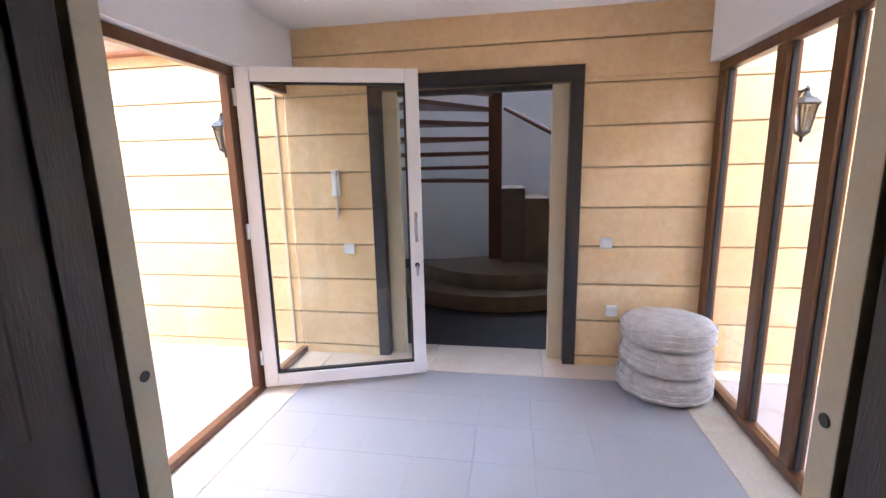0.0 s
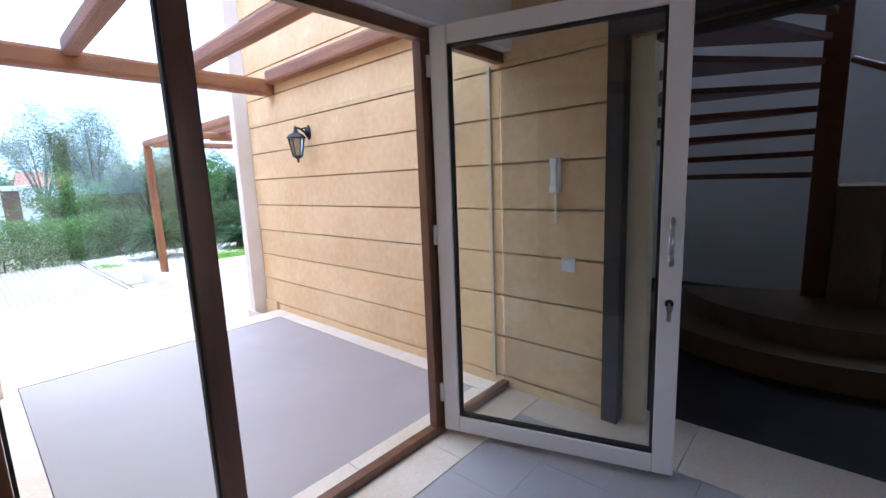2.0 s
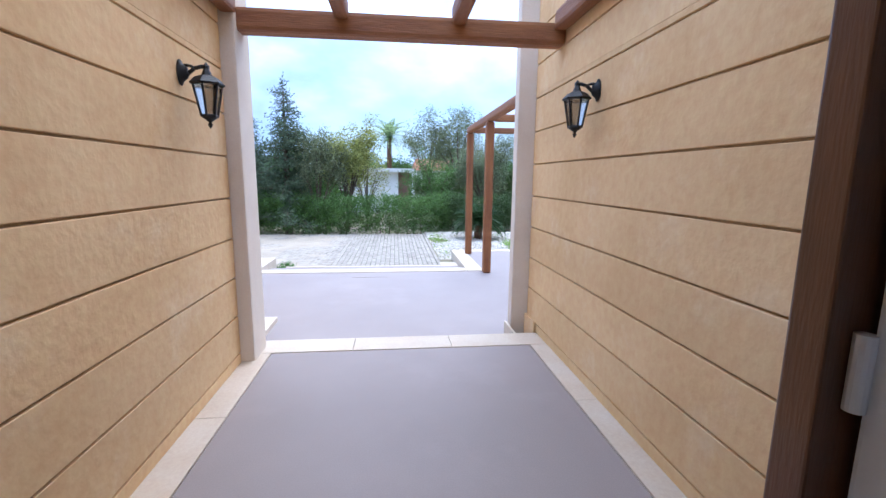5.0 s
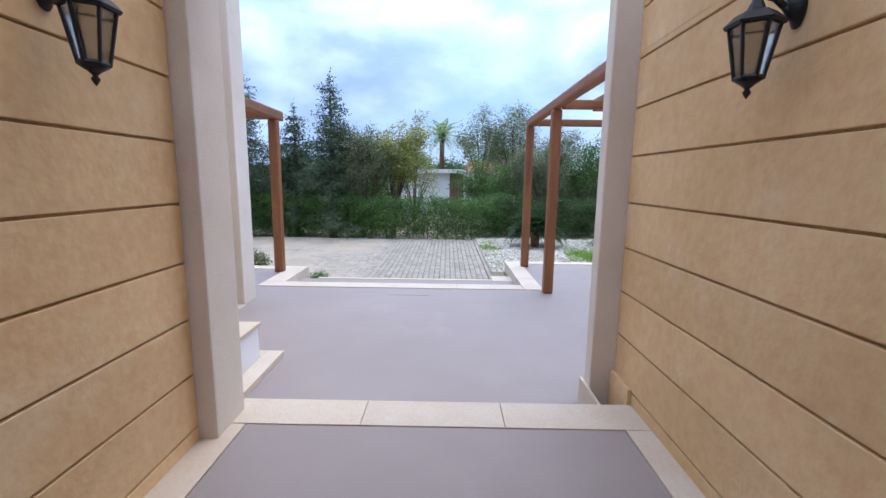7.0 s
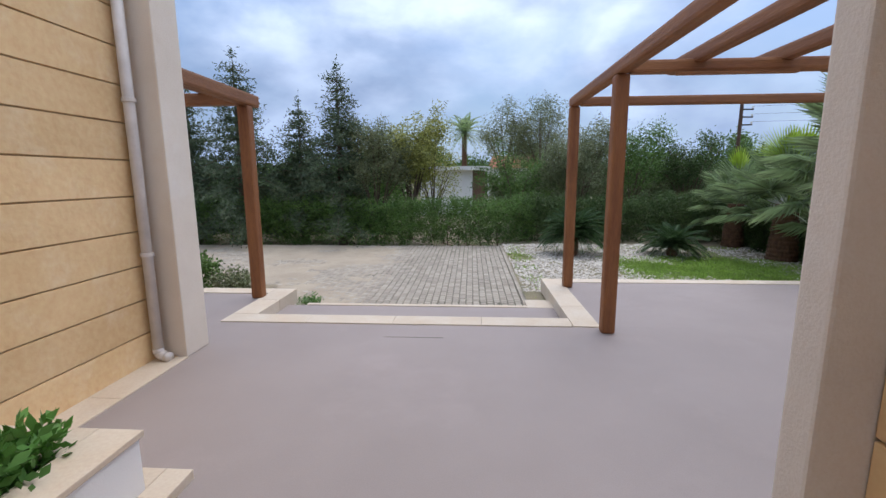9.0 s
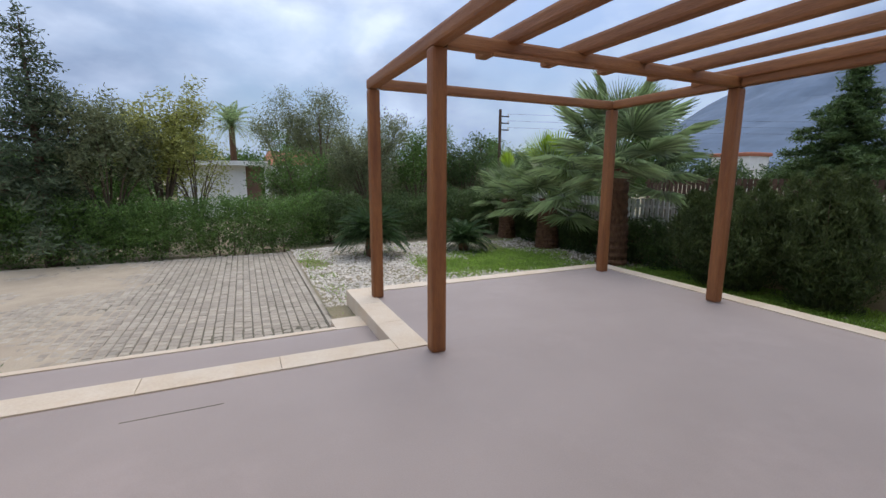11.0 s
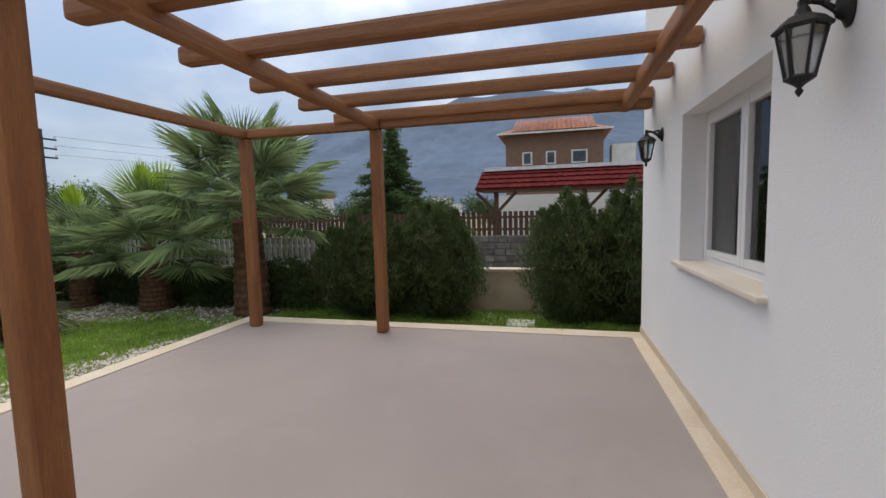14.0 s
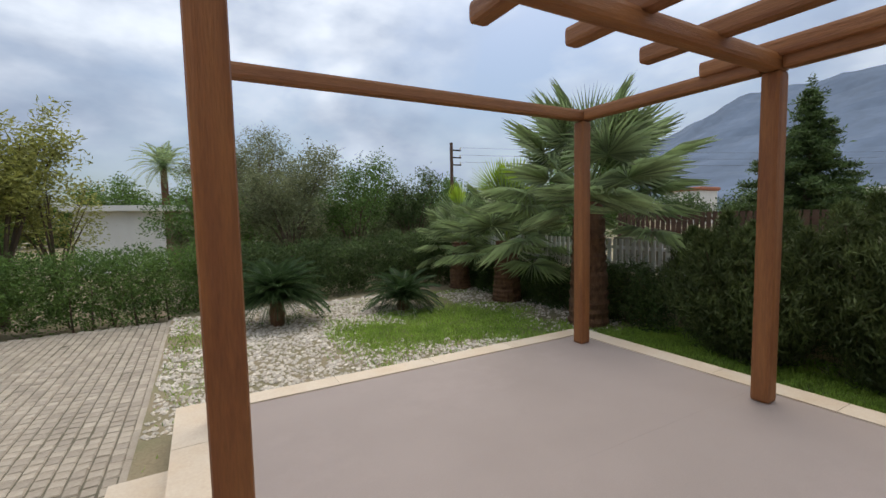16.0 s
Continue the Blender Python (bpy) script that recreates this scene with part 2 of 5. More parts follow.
def cyl(bm, p0, p1, r0, r1=None, seg=14, caps=True):
    p0, p1 = Vector(p0), Vector(p1)
    d = p1 - p0
    m = Matrix.Translation((p0 + p1) / 2) @ d.to_track_quat("Z", "Y").to_matrix().to_4x4()
    bmesh.ops.create_cone(bm, cap_ends=caps, segments=seg, radius1=r0, radius2=r0 if r1 is None else r1, depth=d.length, matrix=m)
    return bm


def lathe(bm, profile, seg=24, center=(0, 0, 0), squash=None):
    """Turns a profile of (radius, height) about the upright axis."""
    rings = []
    for r, z in profile:
        rings.append([bm.verts.new((center[0] + r * math.cos(2 * math.pi * i / seg), center[1] + r * math.sin(2 * math.pi * i / seg), center[2] + z)) for i in range(seg)])
    for a, b in zip(rings, rings[1:]):
        for i in range(seg):
            bm.faces.new((a[i], a[(i + 1) % seg], b[(i + 1) % seg], b[i]))
    bm.faces.new(rings[0][::-1])
    bm.faces.new(rings[-1])
    return bm


def tube(bm, points, r, seg=8):
    for a, b in zip(points, points[1:]):
        cyl(bm, a, b, r, seg=seg)
    for p in points[1:-1]:
        bmesh.ops.create_icosphere(bm, subdivisions=1, radius=r * 1.02, matrix=Matrix.Translation(p))
    return bm


def mesh_of(bm, name, material, smooth=False):
    bmesh.ops.recalc_face_normals(bm, faces=bm.faces)
    me = bpy.data.meshes.new(name)
    bm.to_mesh(me)
    bm.free()
    me.materials.append(material)
    if smooth:
        me.shade_smooth()
    return me


def part(name, bm, material, parent=None, label="", smooth=False):
    ob = new(name, mesh_of(bm, name, material, smooth))
    if parent is not None:
        ob.parent = parent
    if label:
        ob["label"] = label
    return ob


def bx(name, material, parent, x0, y0, z0, x1, y1, z1, bevel=0.0, label=""):
    return part(name, box(bmesh.new(), x0, y0, z0, x1, y1, z1, bevel), material, parent, label)


def soup(name, verts, faces, material, parent=None, label=""):
    me = bpy.data.meshes.new(name)
    me.from_pydata(verts, [], faces)
    me.materials.append(material)
    me.update()
    ob = new(name, me)
    if parent is not None:
        ob.parent = parent
    if label:
        ob["label"] = label
    return ob


def structure(ob, label, category):
    return tagged(ob, label, category, kind="structure")


def thing(name, label, category, at=(0, 0, 0), group=""):
    ob = new(name)
    ob.location = at
    return tagged(ob, label, category, group)


COURSE = 0.281
COURSE_Z = -0.205


def course_wall(name, label, axis, face, lo, hi, side, z0, z1, thick, holes=(), core=None):
    """A wall in horizontal stone-like courses with sunk grooves. axis 'x': the face stands at x=face and runs from y=lo to hi.
    side: +1 when the wall's body lies towards greater coordinate. holes: (lo, hi, bottom, top)."""
    depth = 0.016
    core_bm = bmesh.new()

    def put(bm, a, b, za, zb, d0, d1, bevel=0.0):
        if b - a < 0.004 or zb - za < 0.004:
            return
        p, q = face + side * d0, face + side * d1
        if axis == "x":
            box(bm, p, a, za, q, b, zb, bevel)
        else:
            box(bm, a, p, za, b, q, zb, bevel)

    def strips(za, zb):
        cuts = [(lo, hi)]
        for h0, h1, hb, ht in holes:
            if hb < zb - 0.002 and ht > za + 0.002:
                out = []
                for a, b in cuts:
                    if h1 <= a or h0 >= b:
                        out.append((a, b))
                    else:
                        out += [(a, h0), (h1, b)]
                cuts = out
        return [c for c in cuts if c[1] - c[0] > 0.01]

    levels = sorted({z0, z1, *[h[2] for h in holes if z0 < h[2] < z1], *[h[3] for h in holes if z0 < h[3] < z1]})
    for za, zb in zip(levels, levels[1:]):
        for a, b in strips(za + 0.003, zb - 0.003):
            put(core_bm, a, b, za, zb, depth, thick)
    wall = structure(part(name, core_bm, core or M_GROOVE), label, "wall")
    k = math.floor((z0 - COURSE_Z) / COURSE)
    while COURSE_Z + k * COURSE < z1:
        za, zb = max(z0, COURSE_Z + k * COURSE + 0.006), min(z1, COURSE_Z + (k + 1) * COURSE - 0.006)
        inner = sorted({za, zb, *[h for hole in holes for h in hole[2:] if za < h < zb]})
        for sa, sb in zip(inner, inner[1:]):
            for a, b in strips(sa + 0.002, sb - 0.002):
                bm = bmesh.new()
                put(bm, a, b, sa, sb, 0.0, depth + 0.006, 0.004 if sb - sa > 0.03 else 0)
                if len(bm.verts):
                    part("stone_course", bm, M_STONE, wall)
                else:
                    bm.free()
        k += 1
    return wall

# ---- large structure ----
XL, XR = 0.29, 2.66            # faces of the two houses along the passage
ZT, ZG = -0.185, -0.44          # terrace and paved yard
TOP, TOPL = 5.6, 3.5           # two-storey house and single-storey house

ground = structure(part("ground", box(bmesh.new(), -1500, -1500, -0.80, 1500, 1500, -0.58), M_SOIL), "brown garden earth running out to the horizon", "ground")

wall_right = course_wall("wall_right_passage", "ochre rendered house wall with horizontal grooves beside the passage", "x", XR, -6.0, 4.90, 1, -0.30, TOP, 0.28, holes=[(-0.60, 0.80, -0.1, 2.08)])
wall_left = course_wall("wall_left_passage", "ochre rendered house wall with worn horizontal courses", "x", XL, -6.0, 4.20, -1, 0.0, TOPL, 0.28, holes=[(-0.785, 0.70, -0.1, 2.08)])
wall_side = course_wall("wall_left_yard", "ochre rendered wall set back behind the planter", "x", -1.10, 4.50, 7.15, -1, ZT, TOPL, 0.28)

# plastered pilasters at the ends of the walls
def pilaster(name, x0, y0, x1, y1, z0, top):
    bm = box(bmesh.new(), x0, y0, z0, x1, y1, top, 0.012)
    return structure(part(name, bm, M_PILASTER), "pale beige plaster pilaster at the wall end", "pilaster")

pilaster("pilaster_right", 2.505, 4.904, 2.69, 5.025, ZT, TOP)
pilaster("pilaster_left", 0.0, 4.204, 0.385, 4.50, -0.01, TOPL)
pilaster("pilaster_yard", -1.40, 7.154, -0.86, 7.47, ZT, TOPL)
structure(bx("wall_left_return", M_PILASTER, None, -1.38, 4.22, ZT, -0.004, 4.496, TOPL), "plaster return wall behind the planter", "wall")

# white facade with its window opening
fac = bmesh.new()
FY, FX0, FX1 = 4.97, 2.694, 6.95
WX0, WX1, WZ0, WZ1 = 4.03, 5.455, 0.825, 1.955
box(fac, FX0, 4.57, -0.6, FX1, FY, WZ0)
box(fac, FX0, 4.57, WZ1, FX1, FY, TOP)
box(fac, FX0, 4.57, WZ0, WX0, FY, WZ1)
box(fac, WX1, 4.57, WZ0, FX1, FY, WZ1)
structure(part("wall_white_facade", fac, M_PLASTER), "smooth white plaster house wall facing the terrace", "wall")
side = bmesh.new()
box(side, FX1 - 0.3, -6.0, -0.6, FX1, 4.566, 3.0)
box(side, FX1 - 0.3, -6.0, 4.6, FX1, 4.566, TOP)
box(side, FX1 - 0.3, -6.0, 3.0, FX1, -1.5, 4.6)
box(side, FX1 - 0.3, 1.5, 3.0, FX1, 4.566, 4.6)
structure(part("wall_house_side", side, M_PLASTER), "white plaster side wall with the stair window", "wall")
win_light = new("stair_window_daylight", bpy.data.lights.new("stair_window_daylight", "AREA"))
win_light.data.shape, win_light.data.size, win_light.data.size_y, win_light.data.energy = "RECTANGLE", 2.9, 1.5, 1.1
win_light.data.color = (0.88, 0.93, 1.0)
win_light.matrix_world = look((6.8, 0, 3.8), (4.0, 0, 4.7))
structure(bx("wall_house_back", M_PLASTER, None, 2.945, -6.3, -0.6, FX1, -6.004, TOP), "white plaster back wall", "wall")
structure(bx("roof_right_house", M_PLASTER, None, XR, -6.3, TOP + 0.004, FX1, 4.97, TOP + 0.2), "flat white roof slab", "roof")
structure(bx("roof_left_passage", M_PLASTER, None, -1.408, -6.3, TOPL + 0.004, XL, 4.49, TOPL + 0.2), "flat white roof slab beside the passage", "roof")
structure(bx("roof_left_house", M_PLASTER, None, -6.0, -6.3, TOPL + 0.004, -1.41, 7.45, TOPL + 0.2), "flat white roof slab", "roof")

# right house: hall behind the door, with ceiling
hall = bmesh.new()
for n, y0, y1 in (("south", -2.6, -2.4), ("north", 2.4, 2.6)):
    structure(bx("wall_hall_" + n, M_PLASTER, None, 2.944, y0, 0, 6.64, y1, 5.19), "white plaster wall of the stair hall", "wall")
box(hall, 6.4, -2.39, 0, 6.64, 2.39, 3.0)
box(hall, 6.4, -2.39, 4.6, 6.64, 2.39, 5.19)
box(hall, 6.4, -2.39, 3.0, 6.64, -1.5, 4.6)
box(hall, 6.4, 1.5, 3.0, 6.64, 2.39, 4.6)
structure(part("wall_hall_window", hall, M_PLASTER), "white plaster walls of the stair hall", "wall")
structure(bx("ceiling_hall", M_PLASTER, None, 2.944, -2.6, 2.604, 4.35, 2.6, 2.7), "white hall ceiling", "ceiling")
structure(bx("ceiling_stairwell", M_PLASTER, None, 2.944, -2.6, 5.2, 6.64, 2.6, 5.3), "white ceiling over the stairwell", "ceiling")
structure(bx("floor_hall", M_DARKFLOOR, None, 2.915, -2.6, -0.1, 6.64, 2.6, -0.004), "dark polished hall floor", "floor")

# left house: the room that the walk starts in, its shade put into the plaster colour
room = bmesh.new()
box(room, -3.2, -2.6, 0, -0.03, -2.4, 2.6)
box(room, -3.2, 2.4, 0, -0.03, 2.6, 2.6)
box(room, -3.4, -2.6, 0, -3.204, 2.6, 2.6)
structure(part("wall_room", room, M_DARKROOM), "plaster walls of the entrance room, coloured dark as unlit", "wall")
structure(bx("ceiling_room", M_DARKROOM, None, -3.4, -2.6, 2.604, -0.03, 2.6, 2.7), "plaster ceiling of the entrance room, coloured dark as unlit", "ceiling")
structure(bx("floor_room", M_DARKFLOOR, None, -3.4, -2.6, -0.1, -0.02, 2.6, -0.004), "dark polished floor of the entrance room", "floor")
structure(bx("wall_left_yard_end", M_PILASTER, None, -6.0, 7.20, -0.6, -1.404, 7.47, TOPL), "beige plaster wall of the left house", "wall")

# glazed vestibule: ceiling, lintels
structure(bx("ceiling_vestibule", M_PLASTER, None, XL + 0.002, -1.60, 2.52, XR - 0.002, 1.60, 2.66), "white plaster vestibule ceiling", "ceiling")
for n, y0, y1 in (("front", 1.44, 1.60), ("rear", -1.60, -1.44)):
    structure(bx("lintel_" + n, M_PLASTER, None, XL + 0.002, y0, 2.135, XR - 0.002, y1, 2.516), "white plaster beam above the glazed screen", "lintel")

# floors of vestibule and passage
slab = bmesh.new()
box(slab, XL, -6.0, -0.35, XR, 4.57, -0.022)
structure(part("floor_slab", slab, M_GROUT), "concrete slab under the passage", "floor")
structure(bx("floor_passage", M_SCREED, None, 0.465, 1.703, -0.0215, 2.515, 4.345, 0.0), "mauve-grey sealed screed floor of the open passage", "floor")
structure(bx("floor_rear_passage", M_SCREED, None, 0.465, -5.9, -0.0215, 2.515, -1.60, 0.0), "mauve-grey sealed screed floor behind the vestibule", "floor")
border = structure(new("floor_border"), "cream limestone border slabs along the passage walls", "floor border")


def slabs(parent, x0, y0, x1, y1, z0, z1, step, along, name="border_slab", material=None):
    a, b = (x0, x1) if along == "x" else (y0, y1)
    n = max(1, round((b - a) / step))
    for i in range(n):
        p, q = a + (b - a) * i / n + 0.0015, a + (b - a) * (i + 1) / n - 0.0015
        if along == "x":
            bx(name, material or M_CREAM, parent, p, y0, z0, q, y1, z1, 0.004)
        else:
            bx(name, material or M_CREAM, parent, x0, p, z0, x1, q, z1, 0.004)


slabs(border, XL, 1.60, 0.46, 4.345, -0.02, 0.006, 0.9, "y")
slabs(border, 2.52, 1.60, XR, 4.345, -0.02, 0.006, 0.9, "y")
slabs(border, XL, 4.35, XR, 4.615, -0.03, 0.006, 0.8, "x")
slabs(border, 0.464, 1.602, 2.516, 1.70, -0.02, 0.005, 1.0, "x")
slabs(border, XL, -5.9, 0.46, -1.60, -0.02, 0.006, 0.9, "y")
slabs(border, 2.52, -5.9, XR, -1.60, -0.02, 0.006, 0.9, "y")
bx("step_riser", M_CREAM, border, XL, 4.57, -0.30, XR, 4.605, -0.031)
bx("skirting_block", M_STONE, border, 2.632, 4.62, -0.18, 2.657, 4.895, 0.10, 0.004)
bx("pilaster_plinth", M_CREAM, border, 2.485, 4.62, -0.25, 2.503, 5.06, -0.03)

vest = structure(new("floor_vestibule"), "grey square floor tiles with cream stone edging", "floor")
slabs(vest, XL, 1.27, XR, 1.495, -0.02, 0.004, 0.8, "x")
slabs(vest, XL, -1.495, XR, -1.27, -0.02, 0.004, 0.8, "x")
slabs(vest, 2.43, -1.268, XR + 0.25, 1.268, -0.02, 0.004, 0.85, "y")
slabs(vest, -0.02, -0.73, 0.46, 0.63, -0.02, 0.004, 0.7, "y")
TX, TY = 6, 8
for i in range(TX):
    for j in range(TY):
        x0, x1 = 0.464 + i * (1.966 / TX), 0.464 + (i + 1) * (1.966 / TX)
        y0, y1 = -1.268 + j * (2.536 / TY), -1.268 + (j + 1) * (2.536 / TY)
        bx("tile", M_TILE, vest, x0 + 0.0006, y0 + 0.0006, -0.02, x1 - 0.0006, y1 - 0.0006, 0.0)

# terrace
ter = bmesh.new()
box(ter, -1.10, 4.61, -0.55, 6.72, 8.09, ZT)
box(ter, 2.89, 8.0905, -0.55, 6.72, 9.99, ZT)
box(ter, -6.0, 7.47, -0.55, -1.1005, 9.22, ZT)
terrace = structure(part("terrace_floor", ter, M_SCREED), "mauve-grey sealed screed terrace with faint stains", "terrace")
# Thin dark strip added on the screed to draw a crack.
structure(part("expansion_joint", box(bmesh.new(), 0.748, 7.711, ZT - 0.01, 1.312, 7.719, ZT + 0.0015), M_JOINT), "short thin dark strip drawing a crack in the terrace screed", "floor joint")
coping = structure(new("terrace_coping"), "cream limestone coping along the terrace edge", "coping")
ZC = ZT + 0.012
slabs(coping, -1.11, 8.07, 2.627, 8.33, -0.32, ZC, 0.9, "x", "coping_slab")
slabs(coping, 2.63, 8.07, 2.90, 10.18, -0.37, ZC, 0.75, "y", "coping_slab")
slabs(coping, 2.903, 9.975, 6.71, 10.18, -0.37, ZC, 0.95, "x", "coping_slab")
slabs(coping, 6.713, 4.98, 6.95, 10.18, -0.37, ZC, 0.9, "y", "coping_slab")
slabs(coping, -1.11, 8.333, -0.82, 9.44, -0.37, ZC, 0.55, "y", "coping_slab")
slabs(coping, -6.0, 9.20, -1.113, 9.44, -0.37, ZC, 0.9, "x", "coping_slab")
slabs(coping, 2.70, 4.973, 6.71, 5.105, -0.20, ZC, 0.95, "x", "coping_slab")
slabs(coping, 2.70, 4.972, 6.94, 4.984, ZC + 0.001, -0.095, 0.95, "x", "skirting_slab")
slabs(coping, -1.10, 5.70, -0.845, 7.15, -0.20, ZC, 0.7, "y", "coping_slab")
bx("terrace_plinth", M_PLASTER, coping, 6.90, 4.98, -0.55, 6.94, 10.16, -0.372)
bx("terrace_plinth", M_PLASTER, coping, 2.65, 10.12, -0.55, 6.90, 10.16, -0.372)
bx("terrace_plinth", M_PLASTER, coping, 2.65, 8.34, -0.55, 2.69, 10.12, -0.372)
bx("terrace_plinth", M_PLASTER, coping, -0.88, 8.34, -0.55, -0.84, 9.42, -0.372)
bx("terrace_plinth", M_PLASTER, coping, -6.0, 9.38, -0.55, -0.88, 9.42, -0.372)
landing = structure(new("entrance_landing"), "low grey landing step with a white stone nosing", "step")
bx("landing_floor", M_SCREED, landing, -0.835, 8.30, -0.55, 2.645, 9.14, -0.315)
slabs(landing, -0.58, 9.143, 2.30, 9.22, -0.50, -0.305, 0.95, "x", "nosing")
bx("landing_block", M_CREAM, landing, 2.303, 9.143, -0.55, 2.645, 9.50, -0.31, 0.004)

# planter against the left house
planter = thing("planter", "white plastered corner planter with a cream stone cap", "planter", (0, 0, 0))
bx("front_wall", M_PLASTER, planter, -0.09, 4.62, ZT, 0.015, 5.54, 0.13)
bx("end_wall", M_PLASTER, planter, -1.095, 5.44, ZT, -0.092, 5.54, 0.13)
bx("cap", M_CREAM, planter, -0.19, 4.62, 0.132, 0.03, 5.56, 0.163, 0.005)
bx("cap", M_CREAM, planter, -1.095, 5.34, 0.132, -0.192, 5.56, 0.163, 0.005)
bx("base_kerb", M_CREAM, planter, 0.018, 4.62, ZT - 0.01, 0.16, 5.69, ZT + 0.05, 0.005)
bx("base_kerb", M_CREAM, planter, -0.842, 5.543, ZT - 0.01, 0.015, 5.69, ZT + 0.05, 0.005)
bx("soil", M_SOIL, planter, -1.095, 4.50, ZT, -0.195, 5.335, 0.10)


# ---- glazed screens ----
def screen(name, y0, y1, posts, panes, label):
    s = structure(new(name), label, "glazed screen")
    for x0, x1 in posts:
        bx("post", M_FRAME, s, x0, y0, 0.055, x1, y1, 2.07, 0.004)
    bx("head_rail", M_FRAME, s, XL + 0.002, y0, 2.072, XR - 0.002, y1, 2.133, 0.004)
    bx("sill_rail", M_FRAME, s, XL + 0.002, y0, 0.0045, XR - 0.002, y1, 0.053, 0.004)
    ym = (y0 + y1) / 2
    for x0, x1 in panes:
        p = bx("pane", M_GLASS, s, x0 + 0.01, ym - 0.004, 0.062, x1 - 0.01, ym + 0.004, 2.065)
        p.visible_shadow = False
        for a, b in ((x0, x0 + 0.012), (x1 - 0.012, x1)):
            if b > 2.6 and y0 > 0:
                continue
            bx("gasket", M_GASKET, s, a + 0.001, ym - 0.016, 0.058, b - 0.001, ym + 0.016, 2.068)
    return s


screen("screen_front", 1.50, 1.555, [(0.292, 0.345), (0.838, 0.918), (1.942, 2.03)], [(0.345, 0.838), (2.03, 2.656)],
       "varnished brown timber screen with fixed panes and an open doorway")
bx("edge_strip", M_REVEAL, bpy.data.objects["screen_front"], XR - 0.020, 1.600, 0.055, XR - 0.002, 1.628, 2.07, 0.003, "slim pale strip at the wall")
screen("screen_rear", -1.575, -1.50, [(0.292, 0.345), (0.92, 1.0), (1.52, 1.60), (1.93, 2.02), (2.57, 2.658)],
       [(0.345, 0.92), (1.0, 1.52), (1.60, 1.93), (2.02, 2.57)], "varnished brown timber screen glazed from floor to head")

# white framed glass door, standing open
hx, hy = 2.018, 1.495
ex, ey = 2.366, 0.43
glass_door = thing("glass_door", "white plastic framed glass door standing open on its hinges", "door", (hx, hy, 0))
glass_door.rotation_euler = (0, 0, math.atan2(ey - hy, ex - hx))
DW, DZ0, DZ1, ST = 1.125, 0.03, 2.13, 0.088
bx("stile", M_UPVC, glass_door, 0.0, -0.03, DZ0, ST, 0.03, DZ1, 0.006)
bx("stile", M_UPVC, glass_door, DW - ST, -0.03, DZ0, DW, 0.03, DZ1, 0.006)
bx("rail", M_UPVC, glass_door, ST + 0.001, -0.03, DZ1 - ST, DW - ST - 0.001, 0.03, DZ1, 0.006)
bx("rail", M_UPVC, glass_door, ST + 0.001, -0.03, DZ0, DW - ST - 0.001, 0.03, DZ0 + ST, 0.006)
gk = bmesh.new()
for a, b, c, d in ((ST, ST + 0.012, DZ0 + ST, DZ1 - ST), (DW - ST - 0.012, DW - ST, DZ0 + ST, DZ1 - ST)):
    box(gk, a, -0.02, c, b, 0.02, d)
box(gk, ST + 0.012, -0.02, DZ0 + ST, DW - ST - 0.012, 0.02, DZ0 + ST + 0.012)
box(gk, ST + 0.012, -0.02, DZ1 - ST - 0.012, DW - ST - 0.012, 0.02, DZ1 - ST)
part("gasket", gk, M_GASKET, glass_door, "black rubber glazing gasket")
dp = bx("pane", M_GLASS, glass_door, ST + 0.005, -0.005, DZ0 + ST + 0.005, DW - ST - 0.005, 0.005, DZ1 - ST - 0.005)
dp.visible_shadow = False
for s in (-1, 1):
    hb = bmesh.new()
    tube(hb, [(DW - 0.045 , s * 0.03, 1.20), (DW - 0.045, s * 0.06, 1.195), (DW - 0.05, s * 0.075, 1.15), (DW - 0.05, s * 0.075, 1.06), (DW - 0.045, s * 0.06, 1.015), (DW - 0.045, s * 0.03, 1.01)], 0.011, 8)
    part("handle", hb, M_CHROME, glass_door, "curved grey metal pull handle", True)
    part("lock_cylinder", cyl(bmesh.new(), (DW - 0.045, s * 0.028, 0.84), (DW - 0.045, s * 0.044, 0.84), 0.017), M_GASKET, glass_door, "dark round lock cylinder")
kb = bmesh.new()
box(kb, DW - 0.047, -0.068, 0.836, DW - 0.043, -0.044, 0.844)
cyl(kb, (DW - 0.045, -0.068, 0.826), (DW - 0.045, -0.072, 0.826), 0.014, seg=14)
box(kb, DW - 0.055, -0.073, 0.770, DW - 0.038, -0.070, 0.815, 0.001)
part("key", kb, M_CHROME, glass_door, "metal key hanging in the lock")
for z in (0.25, 1.12, 1.95):
    part("hinge", cyl(bmesh.new(), (-0.006, -0.034, z - 0.05), (-0.006, -0.034, z + 0.05), 0.012), M_UPVC, glass_door, "white door hinge")


